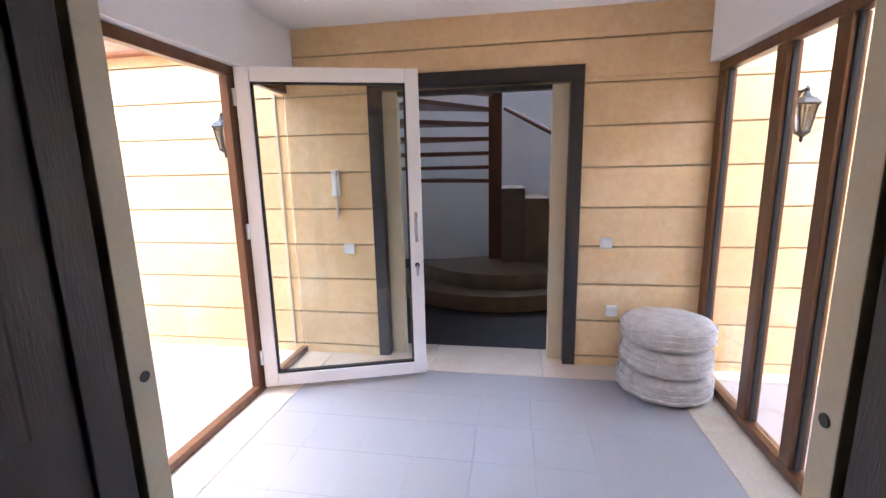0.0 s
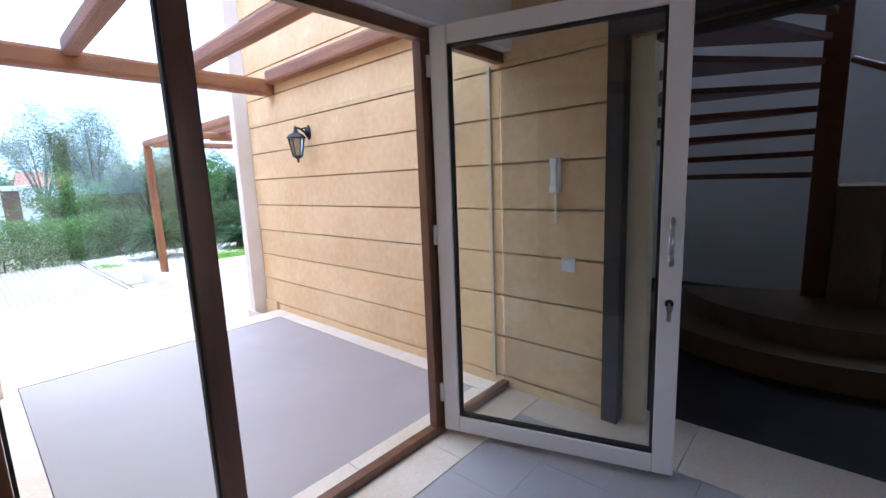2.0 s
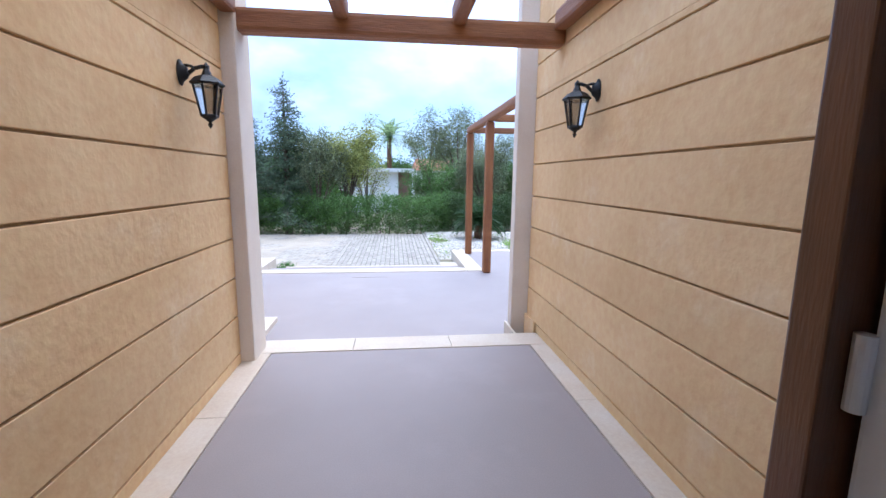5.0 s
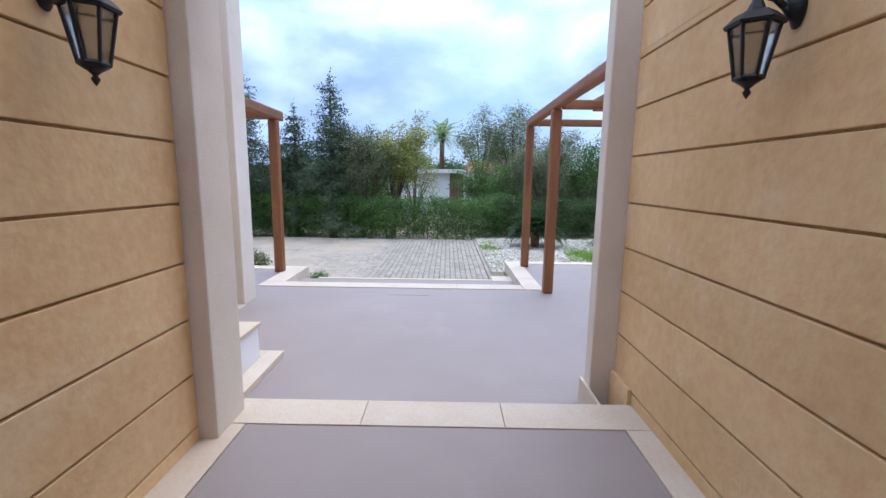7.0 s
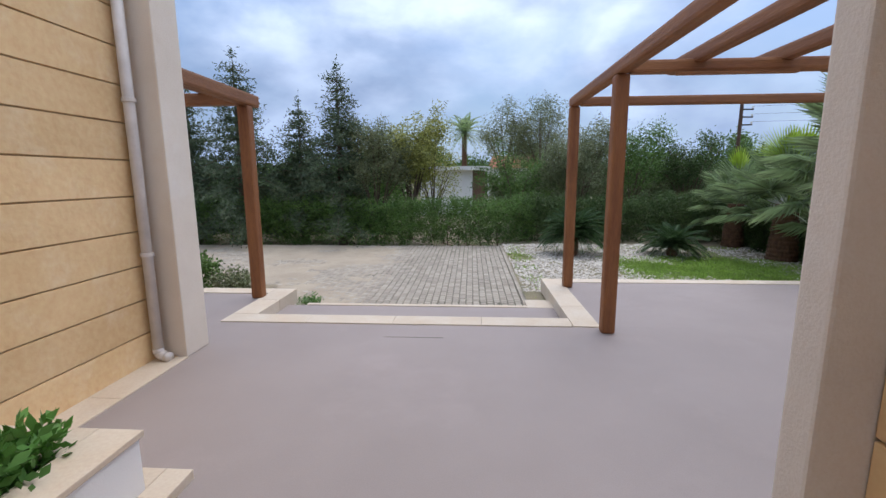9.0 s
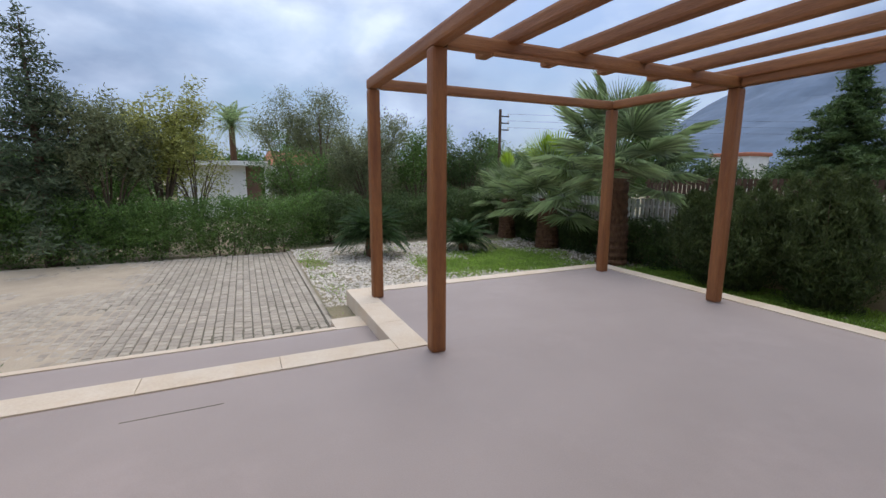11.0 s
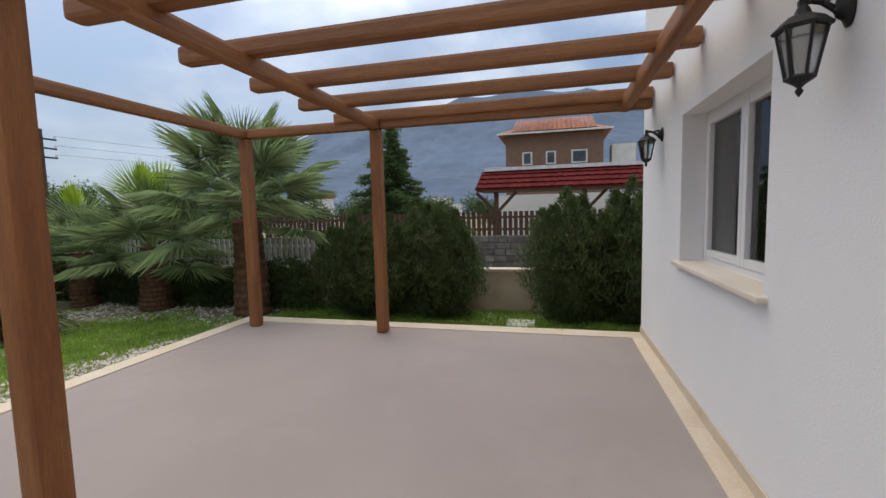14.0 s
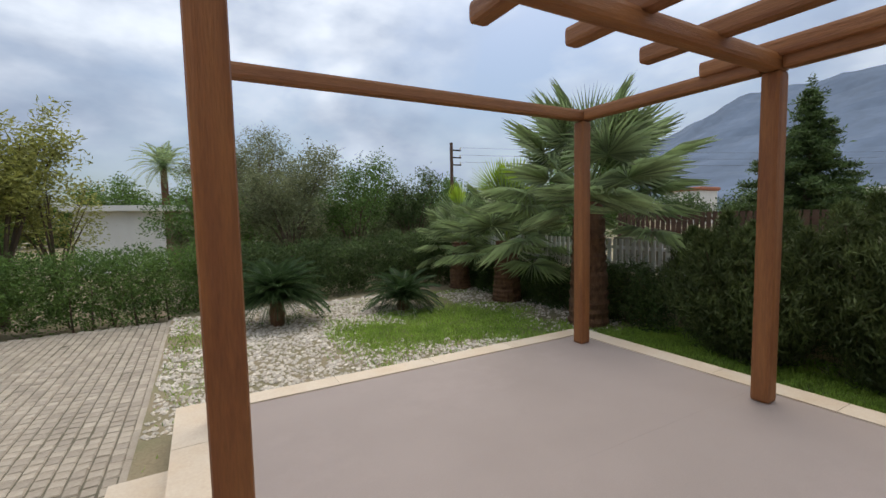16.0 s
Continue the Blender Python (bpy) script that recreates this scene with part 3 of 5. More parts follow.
# house doors: black surround outside, cream reveal
def house_door(name, face, side, y0, y1, label):
    """side: the direction from the outer face into the house."""
    d = structure(new(name), label, "doorway")
    o, i = face - side * 0.018, face + side * 0.07
    w = 0.085
    bx("surround_jamb", M_BLACKWOOD, d, o, y0 - w, 0.005, i, y0 + 0.004, 2.07, 0.004)
    bx("surround_jamb", M_BLACKWOOD, d, o, y1 - 0.004, 0.005, i, y1 + w, 2.07, 0.004)
    bx("surround_head", M_BLACKWOOD, d, o, y0 - w, 2.072, i, y1 + w, 2.165, 0.004)
    k = face + side * 0.15
    j = face + side * 0.072
    bx("reveal_jamb", M_REVEAL, d, j, y0 + 0.002, 0.005, k, y0 + 0.115, 2.06, 0.004)
    bx("reveal_jamb", M_REVEAL, d, j, y1 - 0.115, 0.005, k, y1 - 0.002, 2.06, 0.004)
    bx("reveal_head", M_BLACKWOOD, d, j, y0 + 0.12, 2.03, k, y1 - 0.12, 2.06)
    return d


house_door("doorway_right", XR, 1, -0.58, 0.785, "open doorway with black timber surround and cream jambs")
dl = structure(new("doorway_left"), "open doorway with black timber surround and cream frame", "doorway")
for y0, y1 in ((0.515, 0.653), (-0.783, -0.673)):
    bx("frame_jamb", M_REVEAL, dl, 0.108, y0, 0.005, 0.166, y1, 2.03, 0.003)
bx("frame_head", M_REVEAL, dl, 0.108, -0.783, 2.032, 0.166, 0.653, 2.078, 0.003)
for y0, y1 in ((0.682, 0.785), (-0.873, -0.785)):
    bx("surround_jamb", M_BLACKWOOD, dl, 0.20, y0, 0.005, XL + 0.018, y1, 2.07, 0.004)
bx("surround_head", M_BLACKWOOD, dl, 0.20, -0.873, 2.072, XL + 0.018, 0.785, 2.165, 0.004)
for y in (-0.674, 0.516):
    part("strike_hole", cyl(bmesh.new(), (0.14, y - 0.003, 1.11), (0.14, y + 0.003, 1.11), 0.011, seg=16), M_GASKET, dl, "dark round latch hole")
leaf_l = thing("door_leaf", "dark stained timber door leaf opened inwards", "door", (0.0, 0.552, 0))
bx("panel", M_BLACKWOOD, leaf_l, -0.64, -0.02, 0.01, 0.100, 0.025, 2.03, 0.004)
bx("lock_stile", M_BLACKWOOD, leaf_l, 0.02, -0.032, 0.03, 0.092, -0.021, 2.01, 0.003)
for z0, z1 in ((0.12, 0.95), (1.10, 1.92)):
    bx("raised_panel", M_BLACKWOOD, leaf_l, -0.56, -0.034, z0, -0.06, -0.021, z1, 0.008)
part("strike_plate", box(bmesh.new(), 0.1005, -0.012, 1.04, 0.1025, 0.016, 1.20), M_CHROME, leaf_l, "brushed metal lock plate")
leaf_r = copy_thing(leaf_l, pose(0.0, -0.708, 0))


# ---- timber pergolas ----
def timber(name, material, parent, x0, y0, z0, x1, y1, z1):
    return bx(name, material, parent, x0, y0, z0, x1, y1, z1, 0.028)


XA, XC, YB, YA = 2.92, 6.515, 7.95, 9.74
PT = 2.232
perg = thing("terrace_pergola", "orange-brown stained round-edged timber pergola on the terrace", "pergola", (0, 0, 0))
for x, y in ((XA, YB), (XA, YA), (XC, YB), (XC, YA)):
    timber("post", M_WOOD, perg, x - 0.065, y - 0.065, ZT, x + 0.065, y + 0.065, PT)
timber("beam", M_WOODY, perg, XA - 0.058, 4.98, PT + 0.002, XA + 0.058, YA + 0.09, PT + 0.118)
timber("beam", M_WOODX, perg, XA + 0.067, YB - 0.058, PT + 0.002, XC + 0.09, YB + 0.058, PT + 0.116)
timber("beam", M_WOODX, perg, XA + 0.067, YA - 0.055, PT + 0.002, XC + 0.09, YA + 0.055, PT + 0.116)
timber("beam", M_WOODY, perg, XC - 0.065, YB + 0.067, PT + 0.002, XC + 0.065, YA - 0.067, PT + 0.116)
for x in (3.57, 4.295, 5.02, 5.745, 6.48):
    timber("rafter", M_WOODY, perg, x - 0.06, 4.98, PT + 0.086, x + 0.06, 8.45, PT + 0.206)
timber("beam", M_WOODY, perg, XC - 0.055, 4.98, PT + 0.002, XC + 0.055, YB - 0.06, PT + 0.114)
timber("ledger_beam", M_WOODX, perg, XA + 0.067, 5.17, PT + 0.01, XC + 0.15, 5.27, PT + 0.146)

bx("lath", M_WOODX, perg, 3.35, YB - 0.13, PT - 0.035, 4.35, YB - 0.085, PT - 0.012)

lperg = thing("side_pergola", "orange-brown timber pergola with close rafters against the house", "pergola", (0, 0, 0))
timber("post", M_WOOD, lperg, -1.22, 8.96, ZT, -1.08, 9.10, 2.2)
timber("beam", M_WOODY, lperg, -1.22, 7.47, 2.202, -1.08, 9.28, 2.35)
timber("beam", M_WOODX, lperg, -5.9, 8.96, 2.202, -1.222, 9.10, 2.345)
for i in range(9):
    x = -1.65 - i * 0.5
    timber("rafter", M_WOODY, lperg, x - 0.06, 7.47, 2.347, x + 0.06, 9.25, 2.46)

pperg = thing("passage_pergola", "weathered brown timber beams spanning the passage", "pergola", (0, 0, 0))
timber("beam", M_WOODX, pperg, XL + 0.003, 4.25, 2.31, XR - 0.003, 4.40, 2.46)
for x in (XL + 0.055, 1.07, 1.87, XR - 0.055):
    timber("rafter", M_WOODY, pperg, x - 0.05, 1.605, 2.40, x + 0.05, 4.248, 2.53)


# ---- wall lanterns ----
def lantern():
    """Six-sided hanging wall lantern; the wall plate stands at local y=0 and the arm reaches towards +y."""
    L = thing("wall_lantern", "black cast iron wall lantern with frosted panes on a curved arm", "lantern", group="wall lanterns")
    pl = bmesh.new()
    lathe(pl, [(0.001, 0), (0.042, 0), (0.045, 0.008), (0.03, 0.02), (0.022, 0.04), (0.001, 0.045)], 16)
    bmesh.ops.transform(pl, matrix=pose(0, 0, 0.30, -90, 0, 0) @ Matrix.Diagonal((0.8, 1.6, 1, 1)), verts=pl.verts)
    part("wall_plate", pl, M_IRON, L, smooth=True)
    ar = bmesh.new()
    tube(ar, [(0, 0.02, 0.27), (0, 0.05, 0.30), (0, 0.08, 0.325), (0, 0.115, 0.335), (0, 0.15, 0.325)], 0.011)
    tube(ar, [(0, 0.03, 0.34), (0, 0.06, 0.335), (0, 0.085, 0.32)], 0.008)
    part("arm", ar, M_IRON, L, smooth=True)
    c = (0, 0.145, 0)
    top = bmesh.new()
    lathe(top, [(0.088, 0.235), (0.092, 0.245), (0.062, 0.275), (0.028, 0.29), (0.02, 0.31), (0.012, 0.325), (0.018, 0.337), (0.008, 0.35), (0.001, 0.36)], 6, c)
    part("roof", top, M_IRON, L)
    gl = bmesh.new()
    lathe(gl, [(0.040, 0.072), (0.070, 0.234)], 6, c)
    part("panes", gl, M_LAMPGLASS, L, "frosted grey glass panes")
    for i in range(6):
        a = i * math.pi / 3
        cage = bmesh.new()
        cyl(cage, (0.043 * math.cos(a), c[1] + 0.043 * math.sin(a), 0.07), (0.074 * math.cos(a), c[1] + 0.074 * math.sin(a), 0.236), 0.006, seg=6)
        part("cage_bar", cage, M_IRON, L)
    cage = bmesh.new()
    lathe(cage, [(0.046, 0.062), (0.05, 0.068), (0.046, 0.076)], 6, c)
    part("cage_ring", cage, M_IRON, L)
    bt = bmesh.new()
    lathe(bt, [(0.001, 0.0), (0.008, 0.01), (0.014, 0.022), (0.007, 0.032), (0.02, 0.045), (0.045, 0.062)], 12, c)
    part("finial", bt, M_IRON, L, smooth=True)
    for o in L.children:
        o.data.transform(Matrix.Diagonal((0.95, 1.0, 0.95, 1)) if o.name.startswith(("arm", "wall_plate")) else Matrix.Diagonal((0.95, 0.95, 0.95, 1)))
    return L


lamp = lantern()
LZ = 1.605
lamp.matrix_basis = pose(XR, 3.69, LZ, 0, 0, 90)
for x, y, rz in ((XR, 1.97, 90), (XR, -1.95, 90), (XL, 3.60, -90), (XL, 1.865, -90)):
    copy_thing(lamp, pose(x, y, LZ, 0, 0, rz))
for x in (3.495, 6.08):
    copy_thing(lamp, pose(x, FY, 1.625, 0, 0, 0))

# ---- window of the white facade ----
window_1 = structure(new("window_1"), "white framed two-pane window in a deep plaster reveal with cream sill", "window")
wy0, wy1 = 4.745, 4.80
fr = bmesh.new()
box(fr, WX0 + 0.002, wy0, WZ0 + 0.045, WX0 + 0.045, wy1, WZ1 - 0.045)
box(fr, WX1 - 0.045, wy0, WZ0 + 0.045, WX1 - 0.002, wy1, WZ1 - 0.045)
box(fr, WX0 + 0.002, wy0, WZ1 - 0.045, WX1 - 0.002, wy1, WZ1 - 0.002)
box(fr, WX0 + 0.002, wy0, WZ0 + 0.002, WX1 - 0.002, wy1, WZ0 + 0.045)
part("window_frame", fr, M_UPVC, window_1)
wmid = (WX0 + WX1) / 2
for a, b in ((WX0 + 0.047, wmid - 0.002), (wmid + 0.002, WX1 - 0.047)):
    sb = bmesh.new()
    z0, z1, w = WZ0 + 0.047, WZ1 - 0.047, 0.052
    box(sb, a, wy0 + 0.004, z0, a + w, wy1 + 0.012, z1, 0.004)
    box(sb, b - w, wy0 + 0.004, z0, b, wy1 + 0.012, z1, 0.004)
    box(sb, a + w, wy0 + 0.004, z0, b - w, wy1 + 0.011, z0 + w, 0.004)
    box(sb, a + w, wy0 + 0.004, z1 - w, b - w, wy1 + 0.011, z1, 0.004)
    sash = part("sash", sb, M_UPVC, window_1)
    bx("pane", M_DARKGLASS, sash, a + w, 4.77, z0 + w, b - w, 4.778, z1 - w)
bx("window_sill", M_PILASTER, window_1, WX0 - 0.05, 4.80, WZ0 - 0.036, WX1 + 0.07, FY + 0.05, WZ0 + 0.001, 0.012)
# Dark sheet added to stand for the unlit room behind the window.
bx("dark_room_sheet", M_DARKFLOOR, window_1, WX0 + 0.05, 4.60, WZ0 + 0.01, WX1 - 0.05, 4.61, WZ1 - 0.01, 0, "dark sheet added behind the panes for the unlit room")


# ---- vestibule things ----
def switch(name, at, rz, label):
    s = thing(name, label, "wall switch")
    bx("plate", M_SWITCH, s, -0.042, 0.0, -0.042, 0.042, 0.009, 0.042, 0.003)
    bx("rocker", M_SWITCH, s, -0.028, 0.009, -0.028, 0.028, 0.014, 0.028, 0.003)
    s.matrix_basis = pose(*at, 0, 0, rz)
    return s


switch("wall_switch", (XR, 1.08, 0.888), 90, "white plastic light switch on the ochre wall")
switch("wall_switch", (XR, -0.855, 0.945), 90, "white plastic light switch beside the doorway")
switch("wall_socket", (XR, -0.915, 0.44), 90, "white plastic socket low on the ochre wall")
switch("wall_switch", (XL, 1.94, 1.35), -90, "white weatherproof switch under the lantern")


def intercom(at):
    s = thing("intercom_handset", "white plastic intercom handset with a hanging cord on the wall", "intercom")
    bx("cradle", M_SWITCH, s, -0.030, 0.0, -0.20, 0.030, 0.018, 0.0, 0.006)
    h = bmesh.new()
    box(h, -0.022, 0.020, -0.045, 0.022, 0.050, -0.003, 0.008)
    box(h, -0.016, 0.024, -0.155, 0.016, 0.044, -0.040, 0.006)
    box(h, -0.022, 0.020, -0.197, 0.022, 0.050, -0.150, 0.008)
    part("handset", h, M_SWITCH, s)
    c = bmesh.new()
    pts = [Vector((0.007 * math.cos(i * 1.05), 0.012 + 0.007 * math.sin(i * 1.05), -0.20 - 0.0016 * i)) for i in range(110)]
    tube(c, pts, 0.0022, 5)
    part("coiled_cord", c, M_SWITCH, s, "white coiled cord")
    s.matrix_basis = pose(*at, 0, 0, 90)
    return s


intercom((XR, 1.155, 1.50))


def pouf(z, turn, r, label):
    p = thing("wicker_pouf", label, "pouf", (2.345, -1.20, z), "stacked poufs")
    n, bm, h = 72, bmesh.new(), 0.168
    prof = [(0.02, 0.0), (r * 0.80, 0.0), (r * 0.93, 0.012), (r * 0.99, 0.04), (r, 0.07), (r, 0.10), (r * 0.985, 0.13), (r * 0.93, 0.155), (r * 0.8, 0.166), (r * 0.5, 0.170), (r * 0.3, 0.160), (0.02, 0.155)]
    lathe(bm, prof, n)
    for v in bm.verts:
        a = math.atan2(v.co.y, v.co.x)
        k = math.hypot(v.co.x, v.co.y)
        if k > r * 0.45:
            f = 1 + 0.010 * math.sin(a * 36) * (1 if int(v.co.z * 60) % 2 else -1) + 0.008 * math.sin(a * 3 + turn)
            v.co.x *= f
            v.co.y *= f
    part("cushion", bm, M_WICKER, p, smooth=True)
    for zz in (0.045, 0.085, 0.125):
        rb = bmesh.new()
        m = 48
        pts = [Vector(((r + 0.004) * math.cos(2 * math.pi * i / m), (r + 0.004) * math.sin(2 * math.pi * i / m), zz + 0.004 * math.sin(i * math.pi / 2))) for i in range(m + 1)]
        tube(rb, pts, 0.008, 6)
        part("cane_band", rb, M_WICKER, p)
    p.rotation_euler = (radians(1.5 * math.sin(turn)), radians(1.2 * math.cos(turn)), turn)
    return p


pouf(0.004, 0.0, 0.282, "off-white woven cane pouf at the bottom of the stack")
pouf(0.176, 1.1, 0.272, "greyer woven cane pouf in the middle of the stack")
pouf(0.348, 2.3, 0.276, "off-white woven cane pouf on top of the stack")

# ---- stair hall seen through the doorway ----
stair = structure(new("staircase"), "curved staircase with tan stone base steps coloured darker for the dim hall and open brown timber treads", "staircase")


def fan_step(cx, cy, r, a0, a1, z0, z1, material, name, seg=14):
    bm = bmesh.new()
    top = [bm.verts.new((cx, cy, z1))]
    bot = [bm.verts.new((cx, cy, z0))]
    for i in range(seg + 1):
        a = radians(a0 + (a1 - a0) * i / seg)
        top.append(bm.verts.new((cx + r * math.cos(a), cy + r * math.sin(a), z1)))
        bot.append(bm.verts.new((cx + r * math.cos(a), cy + r * math.sin(a), z0)))
    bm.faces.new(top)
    bm.faces.new(bot[::-1])
    k = len(top)
    for i in range(k):
        bm.faces.new((top[i], bot[i], bot[(i + 1) % k], top[(i + 1) % k]))
    return part(name, bm, material, stair)


CX, CY = 4.95, 0.03
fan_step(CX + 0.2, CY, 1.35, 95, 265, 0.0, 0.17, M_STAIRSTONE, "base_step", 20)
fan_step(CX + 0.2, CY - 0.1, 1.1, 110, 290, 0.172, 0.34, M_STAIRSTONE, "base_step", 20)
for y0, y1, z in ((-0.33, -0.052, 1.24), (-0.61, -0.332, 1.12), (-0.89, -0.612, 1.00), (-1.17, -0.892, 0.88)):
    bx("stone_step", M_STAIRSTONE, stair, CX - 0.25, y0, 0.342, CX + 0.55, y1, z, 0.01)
part("newel_post", box(bmesh.new(), CX - 0.08, CY - 0.08, 0.342, CX + 0.08, CY + 0.08, 3.39, 0.01), M_STAIRWOOD, stair)
for i in range(9):
    fan_step(CX, CY, 1.25, 40 + i * 15, 68 + i * 15, 1.30 + i * 0.17, 1.345 + i * 0.17, M_STAIRWOOD, "tread", 5)
hr = bmesh.new()
tube(hr, [(CX + 0.5, CY - 0.1, 2.25), (CX + 0.3, CY - 0.55, 1.98), (CX + 0.1, CY - 1.0, 1.72), (CX - 0.2, CY - 1.35, 1.50)], 0.028)
part("handrail", hr, M_STAIRWOOD, stair)

# ---- downpipe on the yard wall ----
dpipe = thing("downpipe", "white plastic rainwater pipe with brackets and a bent shoe", "drainpipe", (-1.04, 7.06, ZT))
part("pipe", cyl(bmesh.new(), (0, 0, 0.10), (0, 0, 3.66), 0.04, seg=16), M_DOWNPIPE, dpipe, smooth=True)
sh = bmesh.new()
tube(sh, [(0, 0, 0.12), (0, 0, 0.075), (0.05, 0.0, 0.045), (0.10, 0.0, 0.035)], 0.043, 12)
part("shoe", sh, M_DOWNPIPE, dpipe, smooth=True)
for z in (0.9, 2.1, 3.3):
    part("bracket", lathe(bmesh.new(), [(0.041, z), (0.050, z + 0.003), (0.050, z + 0.03), (0.041, z + 0.033)], 16), M_DOWNPIPE, dpipe)

# ---- garden ground ----
rng = np.random.default_rng(7)
structure(part("paved_yard_bed", box(bmesh.new(), -9.0, 9.22, -0.60, 2.33, 14.95, ZG - 0.008), M_JOINT), "sandy mossy joints of the sett driveway", "paving")
ZB = -0.40


def bed_height(x, y):
    return ZB + 0.025 * noise.noise((x * 0.9, y * 0.9, 0.3)) + 0.012 * noise.noise((x * 4, y * 4, 1.7)) + 0.05 * max(0.0, min(1.0, (y - 10.5) / 4.0)) * 0.3


def terrain(name, x0, y0, x1, y1, step, material, label, category):
    nx, ny = int((x1 - x0) / step), int((y1 - y0) / step)
    vs, fs = [], []
    for j in range(ny + 1):
        for i in range(nx + 1):
            x, y = x0 + (x1 - x0) * i / nx, y0 + (y1 - y0) * j / ny
            vs.append((x, y, bed_height(x, y)))
    for j in range(ny):
        for i in range(nx):
            a = j * (nx + 1) + i
            fs.append((a, a + 1, a + nx + 2, a + nx + 1))
    return structure(soup(name, vs, fs, material), label, category)


terrain("garden_bed", 2.37, 9.3, 8.75, 15.8, 0.12, M_SOIL, "brown garden earth with thin grass and pale pebbles", "garden bed")
terrain("garden_strip", 6.96, 1.0, 8.75, 10.0, 0.12, M_SOIL, "narrow strip of grassy earth beside the terrace", "garden bed")
terrain("garden_left", -9.0, 9.46, -1.6, 10.55, 0.15, M_SOIL, "planted earth strip in front of the side terrace", "garden bed")
kerb = structure(new("yard_kerb"), "low stone kerb along the driveway", "kerb")
slabs(kerb, 2.315, 9.52, 2.385, 14.95, -0.55, -0.415, 0.5, "y", "kerb_stone", M_PAVER)


def in_terrace(x, y):
    return 2.62 < x < 7.0 and y < 10.22 or y < 9.5 and x < 6


def grassiness(x, y):
    v = noise.noise((x * 0.55, y * 0.55, 5.1)) * 0.6 + noise.noise((x * 1.7, y * 1.7, 2.2)) * 0.45
    v += 0.85 * math.exp(-(((x - 6.1) / 1.7) ** 2 + ((y - 11.9) / 1.1) ** 2))
    v += 0.55 * math.exp(-((x - 2.65) / 0.35) ** 2) * (1 if y > 11 else 0.6)
    v += 0.72 if x > 6.9 and y < 10.3 else 0.0
    v -= 0.55 * math.exp(-(((x - 3.9) / 1.2) ** 2 + ((y - 12.2) / 2.2) ** 2))
    return v


def blades(name, n, regions, label, low, high, width=0.008):
    vs, fs = [], []
    tries = 0
    while len(fs) < n and tries < n * 6:
        tries += 1
        x0, y0, x1, y1 = regions[int(rng.integers(len(regions)))]
        x, y = rng.uniform(x0, x1), rng.uniform(y0, y1)
        if in_terrace(x, y) or grassiness(x, y) < 0.24 + rng.uniform(-0.32, 0.32):
            continue
        z = bed_height(x, y) - 0.005
        a, h = rng.uniform(0, 6.283), rng.uniform(low, high)
        dx, dy = math.cos(a) * width, math.sin(a) * width
        lx, ly = rng.normal(0, 0.35) * h, rng.normal(0, 0.35) * h
        k = len(vs)
        vs += [(x - dx, y - dy, z), (x + dx, y + dy, z), (x + lx, y + ly, z + h)]
        fs.append((k, k + 1, k + 2))
    ob = soup(name, vs, fs, M_GRASS)
    return tagged(ob, label, "grass", kind="stuff")


blades("lawn_grass", 95000, [(6.96, 4.6, 8.2, 10.3), (2.4, 9.5, 8.6, 14.6), (4.3, 10.2, 8.0, 13.2), (6.96, 4.6, 8.7, 10.3)], "patchy bright green grass on stony earth", 0.02, 0.06)


def pebbles(n):
    base = [(1, 0, 0), (-1, 0, 0), (0, 1, 0), (0, -1, 0), (0, 0, 1), (0, 0, -1)]
    tri = [(0, 2, 4), (2, 1, 4), (1, 3, 4), (3, 0, 4), (2, 0, 5), (1, 2, 5), (3, 1, 5), (0, 3, 5)]
    vs, fs = [], []
    done = 0
    while done < n:
        if rng.random() < 0.72:
            x, y = rng.uniform(2.4, 6.6), rng.uniform(10.2, 14.9)
        else:
            x, y = rng.uniform(6.98, 8.6), rng.uniform(4.6, 14.5)
        if grassiness(x, y) > 0.22 + rng.uniform(-0.25, 0.4):
            continue
        r = rng.uniform(0.012, 0.034)
        a = rng.uniform(0, 6.28)
        z = bed_height(x, y) + r * 0.2
        k = len(vs)
        sx, sy, sz = r * rng.uniform(0.8, 1.4), r * rng.uniform(0.7, 1.1), r * rng.uniform(0.45, 0.8)
        for bxx, byy, bzz in base:
            px, py = bxx * sx, byy * sy
            vs.append((x + px * math.cos(a) - py * math.sin(a), y + px * math.sin(a) + py * math.cos(a), z + bzz * sz))
        fs += [(k + p, k + q, k + s) for p, q, s in tri]
        done += 1
    return tagged(soup("pebbles", vs, fs, M_PEBBLE), "scattered white and grey pebbles on the bed", "gravel", kind="stuff")


pebbles(9500)

# ---- leaves and plants ----
L_DARK = leaf_mat("dark_hedge_leaf", (0.085, 0.135, 0.045), (0.036, 0.064, 0.022), 0.45)
L_HEDGE = leaf_mat("hedge_leaf", (0.12, 0.21, 0.052), (0.05, 0.10, 0.027), 0.45)
L_CONIFER = leaf_mat("conifer_needle", (0.10, 0.135, 0.075), (0.044, 0.068, 0.04), 0.4)
L_WILLOW = leaf_mat("yellow_green_leaf", (0.33, 0.34, 0.10), (0.19, 0.20, 0.06), 0.4)
L_OLIVE = leaf_mat("grey_green_leaf", (0.20, 0.225, 0.12), (0.10, 0.12, 0.06), 0.4)
L_PALM = leaf_mat("fan_palm_leaf", (0.34, 0.43, 0.23), (0.13, 0.19, 0.08), 0.45, 0.28)
L_PALMNEW = leaf_mat("young_palm_leaf", (0.42, 0.54, 0.08), (0.30, 0.42, 0.05), 0.2, 0.45, 0.5)
L_CYPRESS = leaf_mat("cypress_spray", (0.088, 0.122, 0.042), (0.034, 0.052, 0.018), 0.4)
